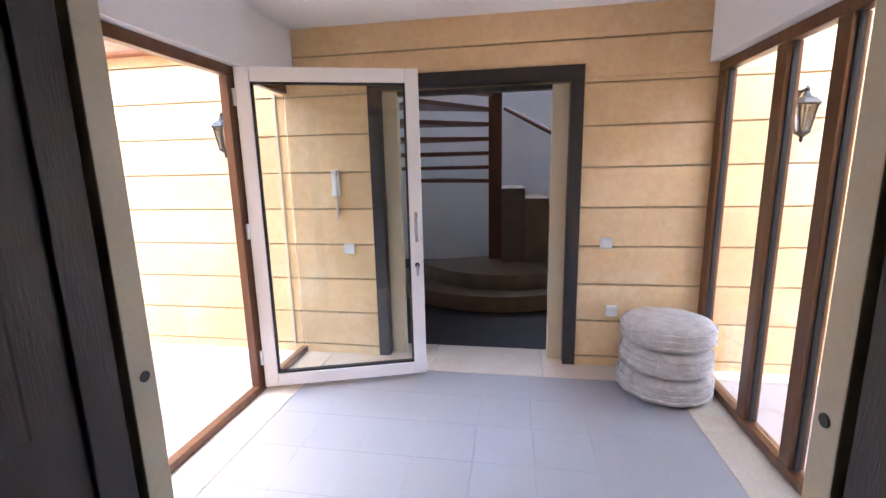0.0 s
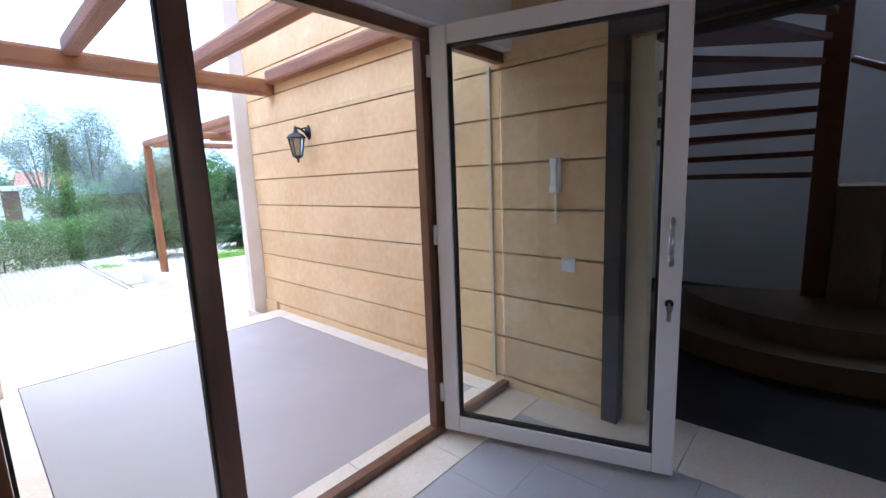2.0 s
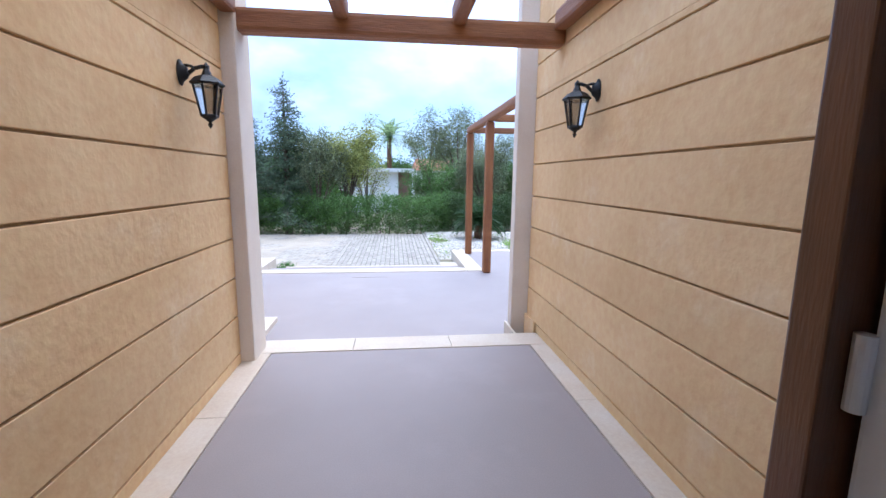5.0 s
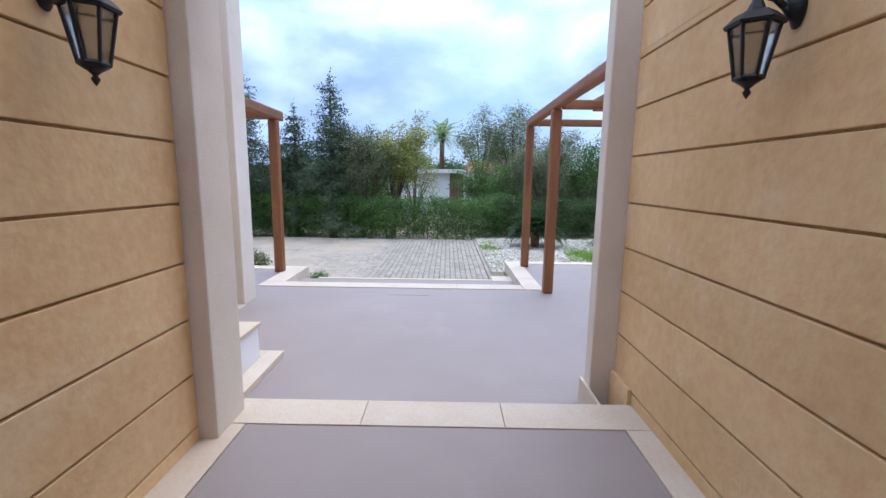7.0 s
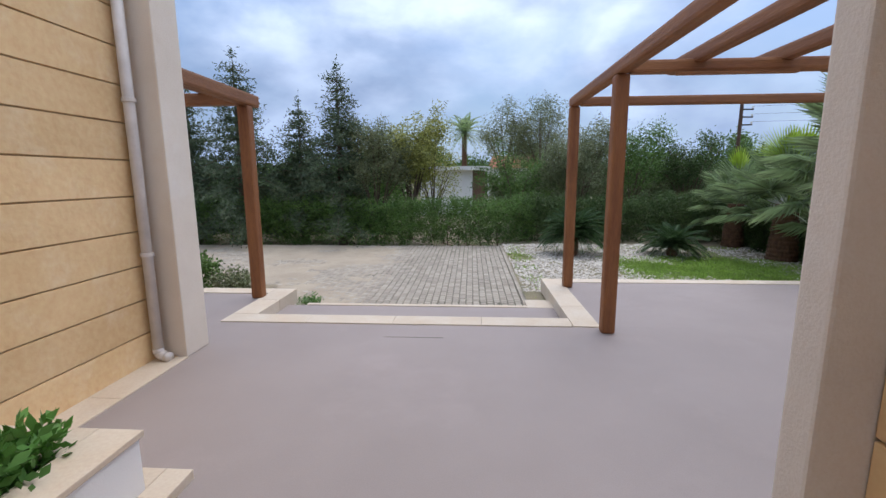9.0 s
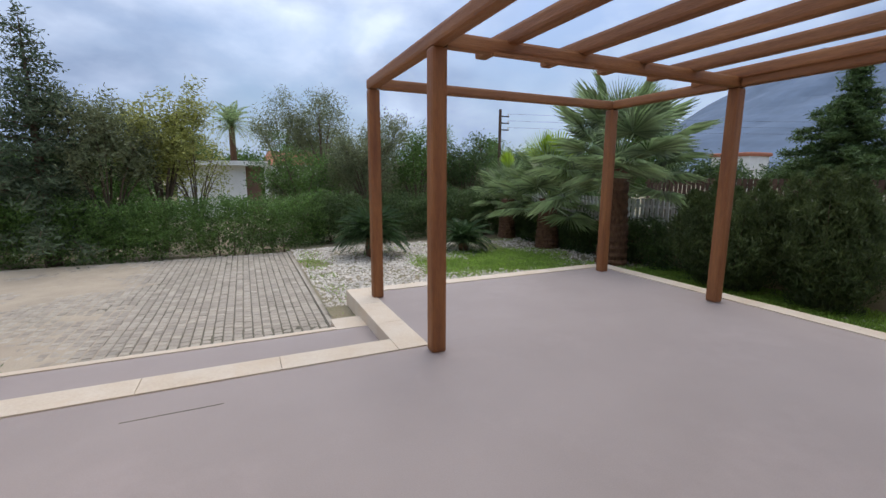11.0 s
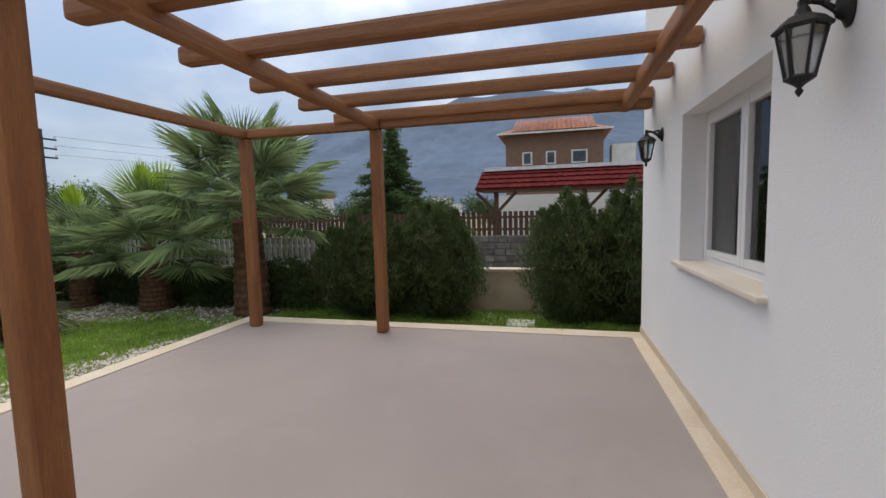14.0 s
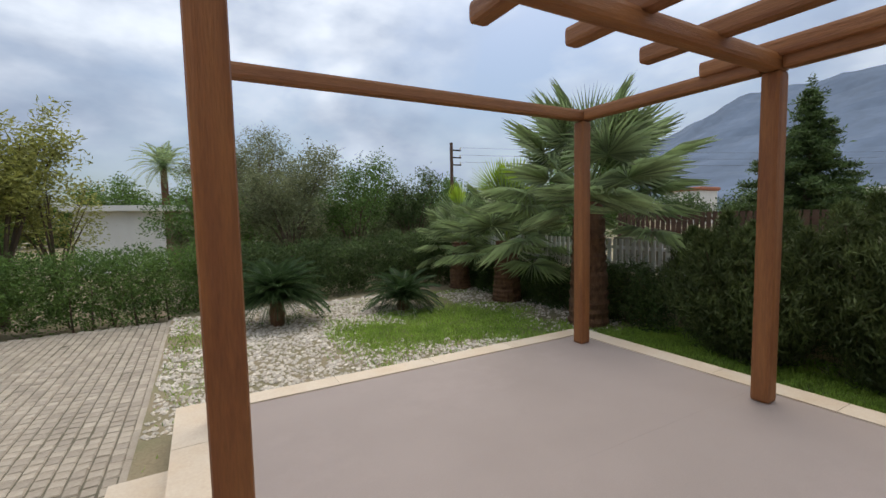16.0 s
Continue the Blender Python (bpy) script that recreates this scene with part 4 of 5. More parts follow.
L_CYCAD = leaf_mat("cycad_leaf", (0.055, 0.1, 0.04), (0.025, 0.05, 0.02), 0.3, 0.4)
L_SUCC = leaf_mat("fresh_green_leaf", (0.10, 0.24, 0.05), (0.05, 0.13, 0.03), 0.3, 0.4)
M_BARK = mat("rough_bark", (0.16, 0.115, 0.08), 0.95, dark=(0.07, 0.05, 0.035), scale=8, fine=40, bump=0.6, stretch=(3, 3, 0.7))
M_PALMTRUNK = mat("shaggy_palm_trunk", (0.19, 0.10, 0.055), 0.95, dark=(0.07, 0.035, 0.02), scale=10, fine=50, bump=0.8, stretch=(2, 2, 1))


def leaf_quads(pts, length, width, up=0.0, droop=0.0):
    """Arrays of corner places for one pointed leaf at each place."""
    n = len(pts)
    d = rng.normal(size=(n, 3))
    d[:, 2] = d[:, 2] * 0.6 + up
    d /= np.linalg.norm(d, axis=1, keepdims=True) + 1e-9
    s = np.cross(d, rng.normal(size=(n, 3)))
    s /= np.linalg.norm(s, axis=1, keepdims=True) + 1e-9
    L = length * rng.uniform(0.6, 1.35, (n, 1))
    W = width * rng.uniform(0.7, 1.3, (n, 1))
    tip = pts + d * L
    tip[:, 2] -= droop * L[:, 0]
    mid = pts + d * L * 0.5
    v = np.stack([pts, mid + s * W * 0.5, tip, mid - s * W * 0.5], 1).reshape(-1, 3)
    f = np.arange(4 * n).reshape(n, 4)
    return v, f


def foliage(name, pts, length, width, material, parent, up=0.0, droop=0.0, label=""):
    v, f = leaf_quads(np.asarray(pts, float), length, width, up, droop)
    ob = soup(name, v.tolist(), f.tolist(), material, parent, label)
    ob["kind"] = "stuff"
    return ob


def clumps(n_clumps, per, center, radii, clump, hollow=0.55, flat=None):
    """Points in many small clumps, spread over the outer shell of an uneven blob."""
    d = rng.normal(size=(n_clumps, 3))
    d /= np.linalg.norm(d, axis=1, keepdims=True)
    r = rng.uniform(hollow, 1.0, (n_clumps, 1)) ** 0.6
    lump = np.array([[1 + 0.35 * noise.noise((a * 1.6 + center[0], b * 1.6 + center[1], c * 1.6))] for a, b, c in d])
    c = np.array(center) + d * r * lump * np.array(radii)
    if flat is not None:
        c[:, 2] = np.maximum(c[:, 2], flat)
    p = c[:, None, :] + rng.normal(size=(n_clumps, per, 3)) * clump
    return p.reshape(-1, 3)


def limb_tree(name, label, at, height, spread, leaf, n_clumps=260, per=26, size=(0.10, 0.035), bare=0.35, sparse=0.10):
    """A broad tree: forked trunk, limbs, and leaf clumps at the limbs' ends."""
    t = thing(name, label, "tree", at)
    bm = bmesh.new()
    fork = height * bare
    cyl(bm, (0, 0, -0.05), (0.03, 0, fork), 0.06 * height / 3, 0.04 * height / 3, 8)
    ends = []
    for i in range(11):
        a = i * 2.4 + rng.uniform(-0.4, 0.4)
        rr, zz = spread * rng.uniform(0.35, 0.85), height * rng.uniform(0.55, 0.98)
        p0 = Vector((0.03, 0, fork * rng.uniform(0.7, 1.0)))
        p2 = Vector((rr * math.cos(a), rr * math.sin(a), zz))
        p1 = p0.lerp(p2, 0.5) + Vector((0, 0, 0.07 * height))
        cyl(bm, p0, p1, 0.028 * height / 3, 0.018 * height / 3, 6)
        cyl(bm, p1, p2, 0.018 * height / 3, 0.006, 6)
        ends += [p1.lerp(p2, k) for k in (0.3, 0.6, 0.85, 0.98)]
        for _ in range(3):
            q = p1.lerp(p2, rng.uniform(0.2, 0.9))
            e = q + Vector(np.clip(rng.normal(size=3), -1.1, 1.1) * 0.20 * spread) + Vector((0, 0, 0.05 * height))
            cyl(bm, q, e, 0.010, 0.003, 5)
            ends.append(e)
    part("trunk", bm, M_BARK, t)
    e = np.array([list(v) for v in ends])
    pick = e[rng.integers(len(e), size=n_clumps)]
    c = pick + np.clip(rng.normal(size=(n_clumps, 3)), -1.5, 1.5) * np.array([spread * 0.14, spread * 0.14, height * 0.06])
    pts = (c[:, None, :] + np.clip(rng.normal(size=(n_clumps, per, 3)), -1.8, 1.8) * sparse).reshape(-1, 3)
    foliage("crown", pts, size[0], size[1], leaf, t, 0.2)
    return t


def conifer(name, label, at, height, spread, leaf=None, dens=1.0, whorls=17, droop=0.25, needle=(0.11, 0.03)):
    """Tapered trunk, whorls of drooping limbs, needle sprays along each limb."""
    t = thing(name, label, "tree", at)
    bm = bmesh.new()
    cyl(bm, (0, 0, -0.05), (0, 0, height * 0.98), 0.028 * height, 0.008, 8)
    pts = []
    for w in range(whorls):
        z = height * (0.10 + 0.88 * w / whorls)
        rad = spread * (1 - (z / height) ** 1.15) + 0.10
        n = 6 if z < height * 0.7 else 4
        for i in range(n):
            a = w * 0.9 + i * 2 * math.pi / n + rng.uniform(-0.3, 0.3)
            r = rad * rng.uniform(0.45, 1.2)
            p0 = Vector((0, 0, z))
            p1 = Vector((r * math.cos(a), r * math.sin(a), z - droop * r + 0.10 * r + rng.normal(0, 0.05)))
            mid = p0.lerp(p1, 0.55) + Vector((0, 0, 0.10 * r))
            cyl(bm, p0, mid, 0.012 + 0.004 * r, 0.010, 5, False)
            cyl(bm, mid, p1, 0.010, 0.003, 5, False)
            k = max(4, int(r * 17 * dens))
            for q in range(k):
                f = 0.18 + 0.85 * q / k
                c = p0.lerp(mid, f / 0.55) if f < 0.55 else mid.lerp(p1, min(1.05, (f - 0.55) / 0.45))
                c = np.array(c) + rng.normal(0, 0.05, 3) * np.array([1.5, 1.5, 0.8])
                pts.append(c[None, :] + rng.normal(size=(14, 3)) * np.array([0.10, 0.10, 0.05]))
    top = np.array([0, 0, height])[None, :] + rng.normal(size=(60, 3)) * np.array([0.04, 0.04, 0.12])
    pts.append(top)
    part("trunk", bm, M_BARK, t)
    foliage("crown", np.concatenate(pts), needle[0], needle[1], leaf or L_CONIFER, t, 0.25)
    return t


def shrub(name, label, at, radii, leaf, n=220, per=30, size=(0.07, 0.028), category="shrub", up=0.5, clump=0.07, hollow=0.45):
    s = thing(name, label, category, at)
    bm = bmesh.new()
    for i in range(7):
        a = i * 0.9
        cyl(bm, (0.04 * math.cos(a), 0.04 * math.sin(a), -0.03), (radii[0] * 0.6 * math.cos(a), radii[1] * 0.6 * math.sin(a), radii[2] * 1.1), 0.018, 0.004, 5)
    st = part("woody_core", bm, M_BARK, s)
    st["kind"] = "stuff"
    pts = clumps(n, per, (0, 0, radii[2]), radii, clump, hollow)
    pts = pts[pts[:, 2] > -0.01]
    foliage("leaves", pts, size[0], size[1], leaf, s, up)
    return s


def cypress(label, at, spread, height, tips):
    """A bushy cypress: upright stems, each clothed in a soft spindle of fine rising sprays."""
    s = thing("cypress_shrub", label, "shrub", at)
    bm = bmesh.new()
    pts = []
    for i in range(tips):
        a, r = i * 2.4, math.sqrt((i + 0.3) / tips) * 0.78
        x, y = spread[0] * r * math.cos(a), spread[1] * r * math.sin(a)
        h = height * (1.0 - 0.22 * r) * rng.uniform(0.86, 1.06)
        cyl(bm, (x * 0.3, y * 0.3, -0.03), (x, y, h * 0.9), 0.022, 0.004, 5)
        n = 4200
        f = rng.uniform(0.0, 1.0, n) ** 0.85
        wide = 0.36 * np.sin(np.pi * np.clip(0.16 + 0.84 * f, 0, 1)) ** 0.75 * (1 + 0.18 * np.sin(f * 23 + i))
        ang, rad = rng.uniform(0, 6.283, n), np.sqrt(rng.uniform(0.25, 1.0, n))
        k = 0.35 + 0.65 * np.minimum(1.0, f * 2.2)
        lump = 1 + 0.22 * np.sin(ang * 5 + f * 17 + i * 1.3)
        pts.append(np.stack([x * k + wide * rad * lump * np.cos(ang), y * k + wide * rad * lump * np.sin(ang), h * f], 1))
    st = part("woody_core", bm, M_BARK, s)
    st["kind"] = "stuff"
    foliage("leaves", np.concatenate(pts), 0.085, 0.013, L_CYPRESS, s, 1.2)
    return s


def hedge(name, label, x0, y0, x1, y1, z0, top, leaf, n, size=(0.085, 0.03)):
    """A clipped-out, lumpy hedge: stems inside, leaves over its skin."""
    h = thing(name, label, "hedge", (0, 0, 0))
    bm = bmesh.new()
    k = int(max(x1 - x0, y1 - y0) / 0.5)
    for i in range(k):
        x, y = rng.uniform(x0 + 0.15, x1 - 0.15), rng.uniform(y0 + 0.15, y1 - 0.15)
        cyl(bm, (x, y, z0 - 0.05), (x + rng.normal(0, 0.1), y + rng.normal(0, 0.1), z0 + (top - z0) * 0.55), 0.02, 0.006, 5)
    st = part("woody_core", bm, M_BARK, h)
    st["kind"] = "stuff"
    c = np.stack([rng.uniform(x0, x1, n), rng.uniform(y0, y1, n), rng.uniform(0, 1, n)], 1)
    lift = np.array([top + 0.28 * noise.noise((a * 0.8, b * 0.8, 3.3)) + 0.14 * noise.noise((a * 2.3, b * 2.3, 9.1)) for a, b in c[:, :2]])
    c[:, 2] = z0 + (lift - z0) * c[:, 2] ** 0.8
    out = np.array([0.14 * noise.noise((a * 1.1, b * 1.1, d * 1.6)) for a, b, d in c])
    c[:, 1] += out
    c[:, 0] += out
    pts = (c[:, None, :] + rng.normal(size=(n, 22, 3)) * 0.065).reshape(-1, 3)
    foliage("leaves", pts, size[0], size[1], leaf, h, 0.6)
    return h


# fan palms
def fan_leaf_mesh(name, blades_n, length, material, spread=300, droop=0.35):
    """One stalk and a pleated fan of pointed blades; the stalk starts at the origin and runs along +x."""
    vs, fs = [], []
    st = 0.85

    def quad(a, b, c, d):
        k = len(vs)
        vs.extend([a, b, c, d])
        fs.append((k, k + 1, k + 2, k + 3))

    w = 0.016
    for s0, s1 in ((0.0, 0.4), (0.4, st)):
        z0, z1 = -0.10 * s0 * s0, -0.10 * s1 * s1
        quad((s0, -w, z0), (s1, -w * 0.7, z1), (s1, w * 0.7, z1), (s0, w, z0))
        quad((s0, 0, z0 - w), (s1, 0, z1 - w), (s1, w * 0.7, z1), (s0, w, z0))
        quad((s0, -w, z0), (s1, -w * 0.7, z1), (s1, 0, z1 - w), (s0, 0, z0 - w))
    ox, oz = st, -0.10 * st * st
    for i in range(blades_n):
        a = radians(-spread / 2 + spread * (i + 0.5) / blades_n)
        L = length * (0.72 + 0.28 * math.cos(a * 0.55)) * (0.95 + 0.1 * ((i * 7) % 5) / 5)
        ca, sa = math.cos(a), math.sin(a)
        bw = math.tan(radians(spread / blades_n / 2)) * L * 0.40
        m = 0.52
        zm, zt = oz + 0.03 * (1 if i % 2 else -1), oz - droop * L * (0.4 + 0.5 * ((i * 5) % 7) / 7)
        mid = (ox + ca * L * m, sa * L * m)
        k = len(vs)
        vs.extend([(ox, 0, oz), (mid[0] - sa * bw, mid[1] + ca * bw, zm + 0.02), (ox + ca * L, sa * L, zt), (mid[0] + sa * bw, mid[1] - ca * bw, zm + 0.02), (mid[0], mid[1], zm - 0.025)])
        fs.extend([(k, k + 1, k + 4), (k, k + 4, k + 3), (k + 1, k + 2, k + 4), (k + 4, k + 2, k + 3)])
    me = bpy.data.meshes.new(name)
    me.from_pydata(vs, [], fs)
    me.materials.append(material)
    return me


FAN = fan_leaf_mesh("frond", 52, 0.74, L_PALM, 250, 0.26)
FAN_NEW = fan_leaf_mesh("young_frond", 30, 0.66, L_PALMNEW, 150, 0.02)


def fan_palm(label, at, trunk_h, trunk_r, n, size, young, tall=0.0):
    p = thing("fan_palm", label, "palm tree", at, "palms by the wall")
    bm = bmesh.new()
    prof = [(trunk_r * 1.15, -0.05)]
    for i in range(14):
        f = i / 13
        prof += [(trunk_r * (1.12 - 0.32 * f), trunk_h * f), (trunk_r * (1.2 - 0.34 * f), trunk_h * (f + 0.045))]
    lathe(bm, prof, 14)
    for v in bm.verts:
        k = 1 + 0.10 * noise.noise(v.co * 9 + Vector(at))
        v.co.x *= k
        v.co.y *= k
    part("trunk", bm, M_PALMTRUNK, p)
    for i in range(n):
        f = i / (n - 1)
        a = i * 2.39996 + rng.uniform(-0.2, 0.2)
        pitch = -17 + 97 * f + rng.uniform(-9, 9)
        fr = new("frond", FAN)
        fr.parent = p
        s = size * rng.uniform(0.88, 1.12) * (1.0 - 0.12 * f)
        fr.matrix_local = Matrix.Translation((0, 0, trunk_h * 0.93 + 0.12 * f + tall * f)) @ pose(0, 0, 0, 0, 0, math.degrees(a)) @ pose(0, 0, 0, rng.uniform(-14, 14), -pitch, 0) @ Matrix.Scale(s, 4)
    for i in range(young):
        fr = new("young_frond", FAN_NEW)
        fr.parent = p
        fr.matrix_local = Matrix.Translation((0, 0, trunk_h + tall + 0.12)) @ pose(0, 0, 0, 0, 0, i * 120 + 40) @ pose(0, 0, 0, 80, -80, 0) @ Matrix.Scale(size * 1.12, 4)
    return p


fan_palm("shaggy fan palm with grey-green drooping leaves by the wall", (8.0, 14.75, ZB), 1.0, 0.21, 22, 0.80, 1)
fan_palm("fan palm with a bright young leaf by the wall", (7.95, 12.95, ZB), 1.1, 0.24, 26, 0.92, 3)
fan_palm("tall full fan palm with silvery leaves by the wall", (7.85, 10.85, ZB), 1.75, 0.25, 36, 1.06, 0, 0.35)


def pinnate_mesh(name, length, pairs, material):
    """An arching feather leaf along +x."""
    vs, fs = [], []
    for i in range(pairs):
        f = (i + 1) / pairs
        x = length * f
        z = 0.55 * x - 0.75 * x * x / length
        L = 0.16 * length * math.sin(math.pi * min(0.98, f * 0.85 + 0.12)) + 0.03
        for s in (-1, 1):
            k = len(vs)
            vs.extend([(x, 0, z), (x + 0.02 * length, s * L * 0.5, z + 0.02), (x + L * 0.55, s * L, z - 0.01), (x - 0.02 * length, s * L * 0.5, z + 0.015)])
            fs.append((k, k + 1, k + 2, k + 3))
        k = len(vs)
        x2 = length * (i / pairs)
        z2 = 0.55 * x2 - 0.75 * x2 * x2 / length
        vs.extend([(x2, -0.006, z2), (x, -0.005, z), (x, 0.005, z), (x2, 0.006, z2)])
        fs.append((k, k + 1, k + 2, k + 3))
    me = bpy.data.meshes.new(name)
    me.from_pydata(vs, [], fs)
    me.materials.append(material)
    return me


CYC = pinnate_mesh("feather_leaf", 0.62, 26, L_CYCAD)


def cycad(label, at, n, size, trunk):
    c = thing("sago_palm", label, "cycad", at)
    part("trunk", lathe(bmesh.new(), [(0.10, -0.03), (0.12, trunk * 0.5), (0.09, trunk)], 12), M_PALMTRUNK, c)
    for i in range(n):
        f = i / n
        lf = new("feather_leaf", CYC)
        lf.parent = c
        lf.matrix_local = Matrix.Translation((0, 0, trunk)) @ pose(0, 0, 0, 0, 0, i * 137.5) @ pose(0, 0, 0, 0, 12 - 78 * f ** 1.4, 0) @ Matrix.Scale(size * rng.uniform(0.85, 1.1), 4)
    return c


cycad("large dark green sago palm with arching leaves", (3.85, 13.45, ZB + 0.01), 100, 1.2, 0.40)
cycad("smaller sago palm standing in pebbles", (5.95, 13.35, ZB + 0.01), 60, 1.1, 0.18)

# hedges and shrubs
hedge("conifer_hedge", "dense dark green hedge at the end of the driveway", -9.5, 15.05, 3.2, 16.1, -0.5, 0.72, L_HEDGE, 5600, (0.06, 0.022))
hedge("garden_hedge", "dark leafy hedge behind the pebble bed", 3.0, 15.2, 8.7, 16.3, -0.45, 0.72, L_DARK, 2800, (0.06, 0.022))
hedge("wall_hedge", "low dark hedge in front of the boundary wall", 8.15, 9.9, 8.62, 15.2, -0.45, 0.34, L_DARK, 1700, (0.06, 0.022))
cypress("broad dark green cypress shrub of several soft tips at the wall", (8.15, 8.85, ZB), (0.60, 1.10), 1.72, 13)
cypress("tall dark green cypress shrub at the wall", (8.2, 7.65, ZB), (0.50, 0.62), 1.85, 9)
cypress("dense dark green cypress shrub with pointed tips beside the house", (8.2, 5.75, ZB), (0.55, 0.50), 1.95, 8)
cypress("dense dark green cypress shrub with pointed tips beside the house", (8.25, 4.85, ZB), (0.58, 0.60), 2.1, 9)
shrub("rose_bush", "low leafy bush with reddish shoots beside the side terrace", (-2.75, 10.15, ZB), (0.42, 0.3, 0.28), L_HEDGE, 110, 22, (0.06, 0.035), clump=0.06)
shrub("rose_bush", "low leafy bush beside the side terrace", (-2.05, 10.1, ZB), (0.3, 0.22, 0.16), L_OLIVE, 60, 20, (0.05, 0.03), clump=0.06)
shrub("weed_tuft", "small tuft of weeds on the driveway edge", (-0.68, 9.52, -0.46), (0.16, 0.12, 0.06), L_SUCC, 26, 20, (0.05, 0.012), "weed", 1.0, 0.04)
shrub("succulent", "fresh green leafy plant filling the planter", (-0.33, 5.12, 0.09), (0.17, 0.26, 0.085), L_SUCC, 60, 20, (0.07, 0.035), "plant", 0.9, 0.04)

# taller growth between the hedge and the houses
hedge("background_shrubs", "dense mixed green shrubs beyond the hedge", -13.0, 18.6, -0.9, 20.4, -0.55, 1.7, L_HEDGE, 2300, (0.13, 0.05))
hedge("background_shrubs", "dense mixed green shrubs beyond the garden", 2.3, 19.0, 10.5, 20.8, -0.55, 1.35, L_OLIVE, 1700, (0.13, 0.05))
hedge("background_shrubs", "dense dark shrubs beyond the boundary wall", 9.4, 12.6, 10.6, 19.0, -0.55, 0.95, L_DARK, 1500, (0.10, 0.04))
hedge("background_shrubs", "far green belt of trees", -30.0, 48.0, 34.0, 52.0, -0.55, 2.3, L_HEDGE, 1800, (0.45, 0.2))

# trees behind the hedge
conifer("cedar_tree", "tall ragged dark cedar behind the driveway", (-4.85, 15.7, -0.5), 5.1, 1.9)
conifer("cedar_tree", "slender dark cedar with upswept tip", (-2.05, 15.8, -0.5), 4.75, 1.75)
conifer("cedar_tree", "small ragged dark cedar", (-3.35, 16.3, -0.5), 3.9, 1.6)
conifer("cedar_tree", "spreading dark cedar behind the hedge", (-6.4, 15.9, -0.5), 4.3, 2.0)
conifer("cedar_tree", "spreading dark cedar behind the hedge", (-8.4, 16.2, -0.5), 5.0, 2.1)
limb_tree("grey_green_tree", "bushy grey-green tree among the cedars", (-1.15, 16.0, -0.5), 3.3, 1.0, L_OLIVE, 420, 32, (0.09, 0.028), 0.12)
limb_tree("willow_tree", "yellow-green thinning tree behind the hedge", (-0.25, 16.8, -0.5), 3.75, 1.2, L_WILLOW, 460, 30, (0.11, 0.03), 0.2)
limb_tree("autumn_tree", "rusty leaved small tree behind the hedge", (0.4, 17.2, -0.5), 2.6, 0.8, L_WILLOW, 140, 22, (0.08, 0.03), 0.2)
limb_tree("garden_tree", "round grey-green olive tree with bare twigs", (4.75, 17.0, -0.5), 3.3, 1.4, L_OLIVE, 620, 30, (0.085, 0.024), 0.25)
limb_tree("garden_tree", "leafy green tree behind the hedge", (3.1, 18.5, -0.5), 2.6, 1.5, L_HEDGE, 360, 28, (0.09, 0.03), 0.15)
limb_tree("garden_tree", "leafy dark tree behind the hedge", (6.6, 18.0, -0.5), 3.1, 1.35, L_HEDGE, 360, 28, (0.09, 0.03), 0.15)
limb_tree("garden_tree", "leafy dark tree beyond the palms", (8.6, 18.6, -0.5), 3.0, 1.4, L_DARK, 360, 28, (0.09, 0.03), 0.15)
limb_tree("garden_tree", "tall loose grey-green tree beyond the yard", (6.2, 34.0, -0.5), 6.6, 2.6, L_OLIVE, 420, 28, (0.16, 0.045), 0.2, 0.2)
limb_tree("garden_tree", "tall loose pale tree beyond the yard", (4.0, 36.0, -0.5), 6.8, 2.2, L_OLIVE, 360, 28, (0.16, 0.045), 0.2, 0.2)
limb_tree("garden_tree", "broad green tree beyond the boundary wall", (11.4, 14.2, -0.5), 3.1, 1.7, L_HEDGE, 420, 28, (0.11, 0.035), 0.2, 0.13)
for i in range(9):
    limb_tree("distant_tree", "dense green tree in the distance", (-14 + i * 5.2 + rng.uniform(-1, 1), 44 + rng.uniform(-4, 6), -0.5), rng.uniform(3.6, 5.0), 2.8, L_HEDGE, 150, 26, (0.26, 0.10), 0.1, 0.3)
for i in range(10):
    limb_tree("distant_tree", "dense green tree in the distance", (17 + i * 3.4, 34 - i * 2.6 + rng.uniform(-2, 2), -0.5), rng.uniform(2.2, 3.2), 2.2, L_DARK, 130, 26, (0.22, 0.09), 0.1, 0.26)
conifer("norfolk_pine", "dark symmetrical layered pine beyond the wall", (25.0, 14.75, -0.5), 6.9, 2.7, L_DARK, 1.7, 17, -0.05, (0.20, 0.05))


def feather_palm(at, h):
    p = thing("date_palm", "tall feather palm in the distance", "palm tree", at)
    part("trunk", cyl(bmesh.new(), (0, 0, -0.1), (0, 0, h), 0.26, 0.19, 12), M_PALMTRUNK, p)
    big = pinnate_mesh("palm_frond", 2.0, 24, L_PALM)
    for i in range(46):
        f = i / 46
        lf = new("palm_frond", big)
        lf.parent = p
        lf.matrix_local = Matrix.Translation((0, 0, h)) @ pose(0, 0, 0, 0, 0, i * 137.5) @ pose(0, 0, 0, 0, 35 - 100 * f, 0)
    return p


feather_palm((1.02, 40.0, -0.5), 5.2)

# ---- boundary wall and fence ----
bw = structure(new("boundary_wall"), "low cream rendered boundary wall with a pale cap", "wall")
bx("wall_body", M_BOUNDARY, bw, 8.72, 0.5, -0.6, 8.90, 16.8, 0.255)
slabs(bw, 8.69, 0.5, 8.93, 16.8, 0.257, 0.30, 1.2, "y", "cap_stone")
pf = structure(new("picket_fence"), "white painted picket fence on the boundary wall", "fence")
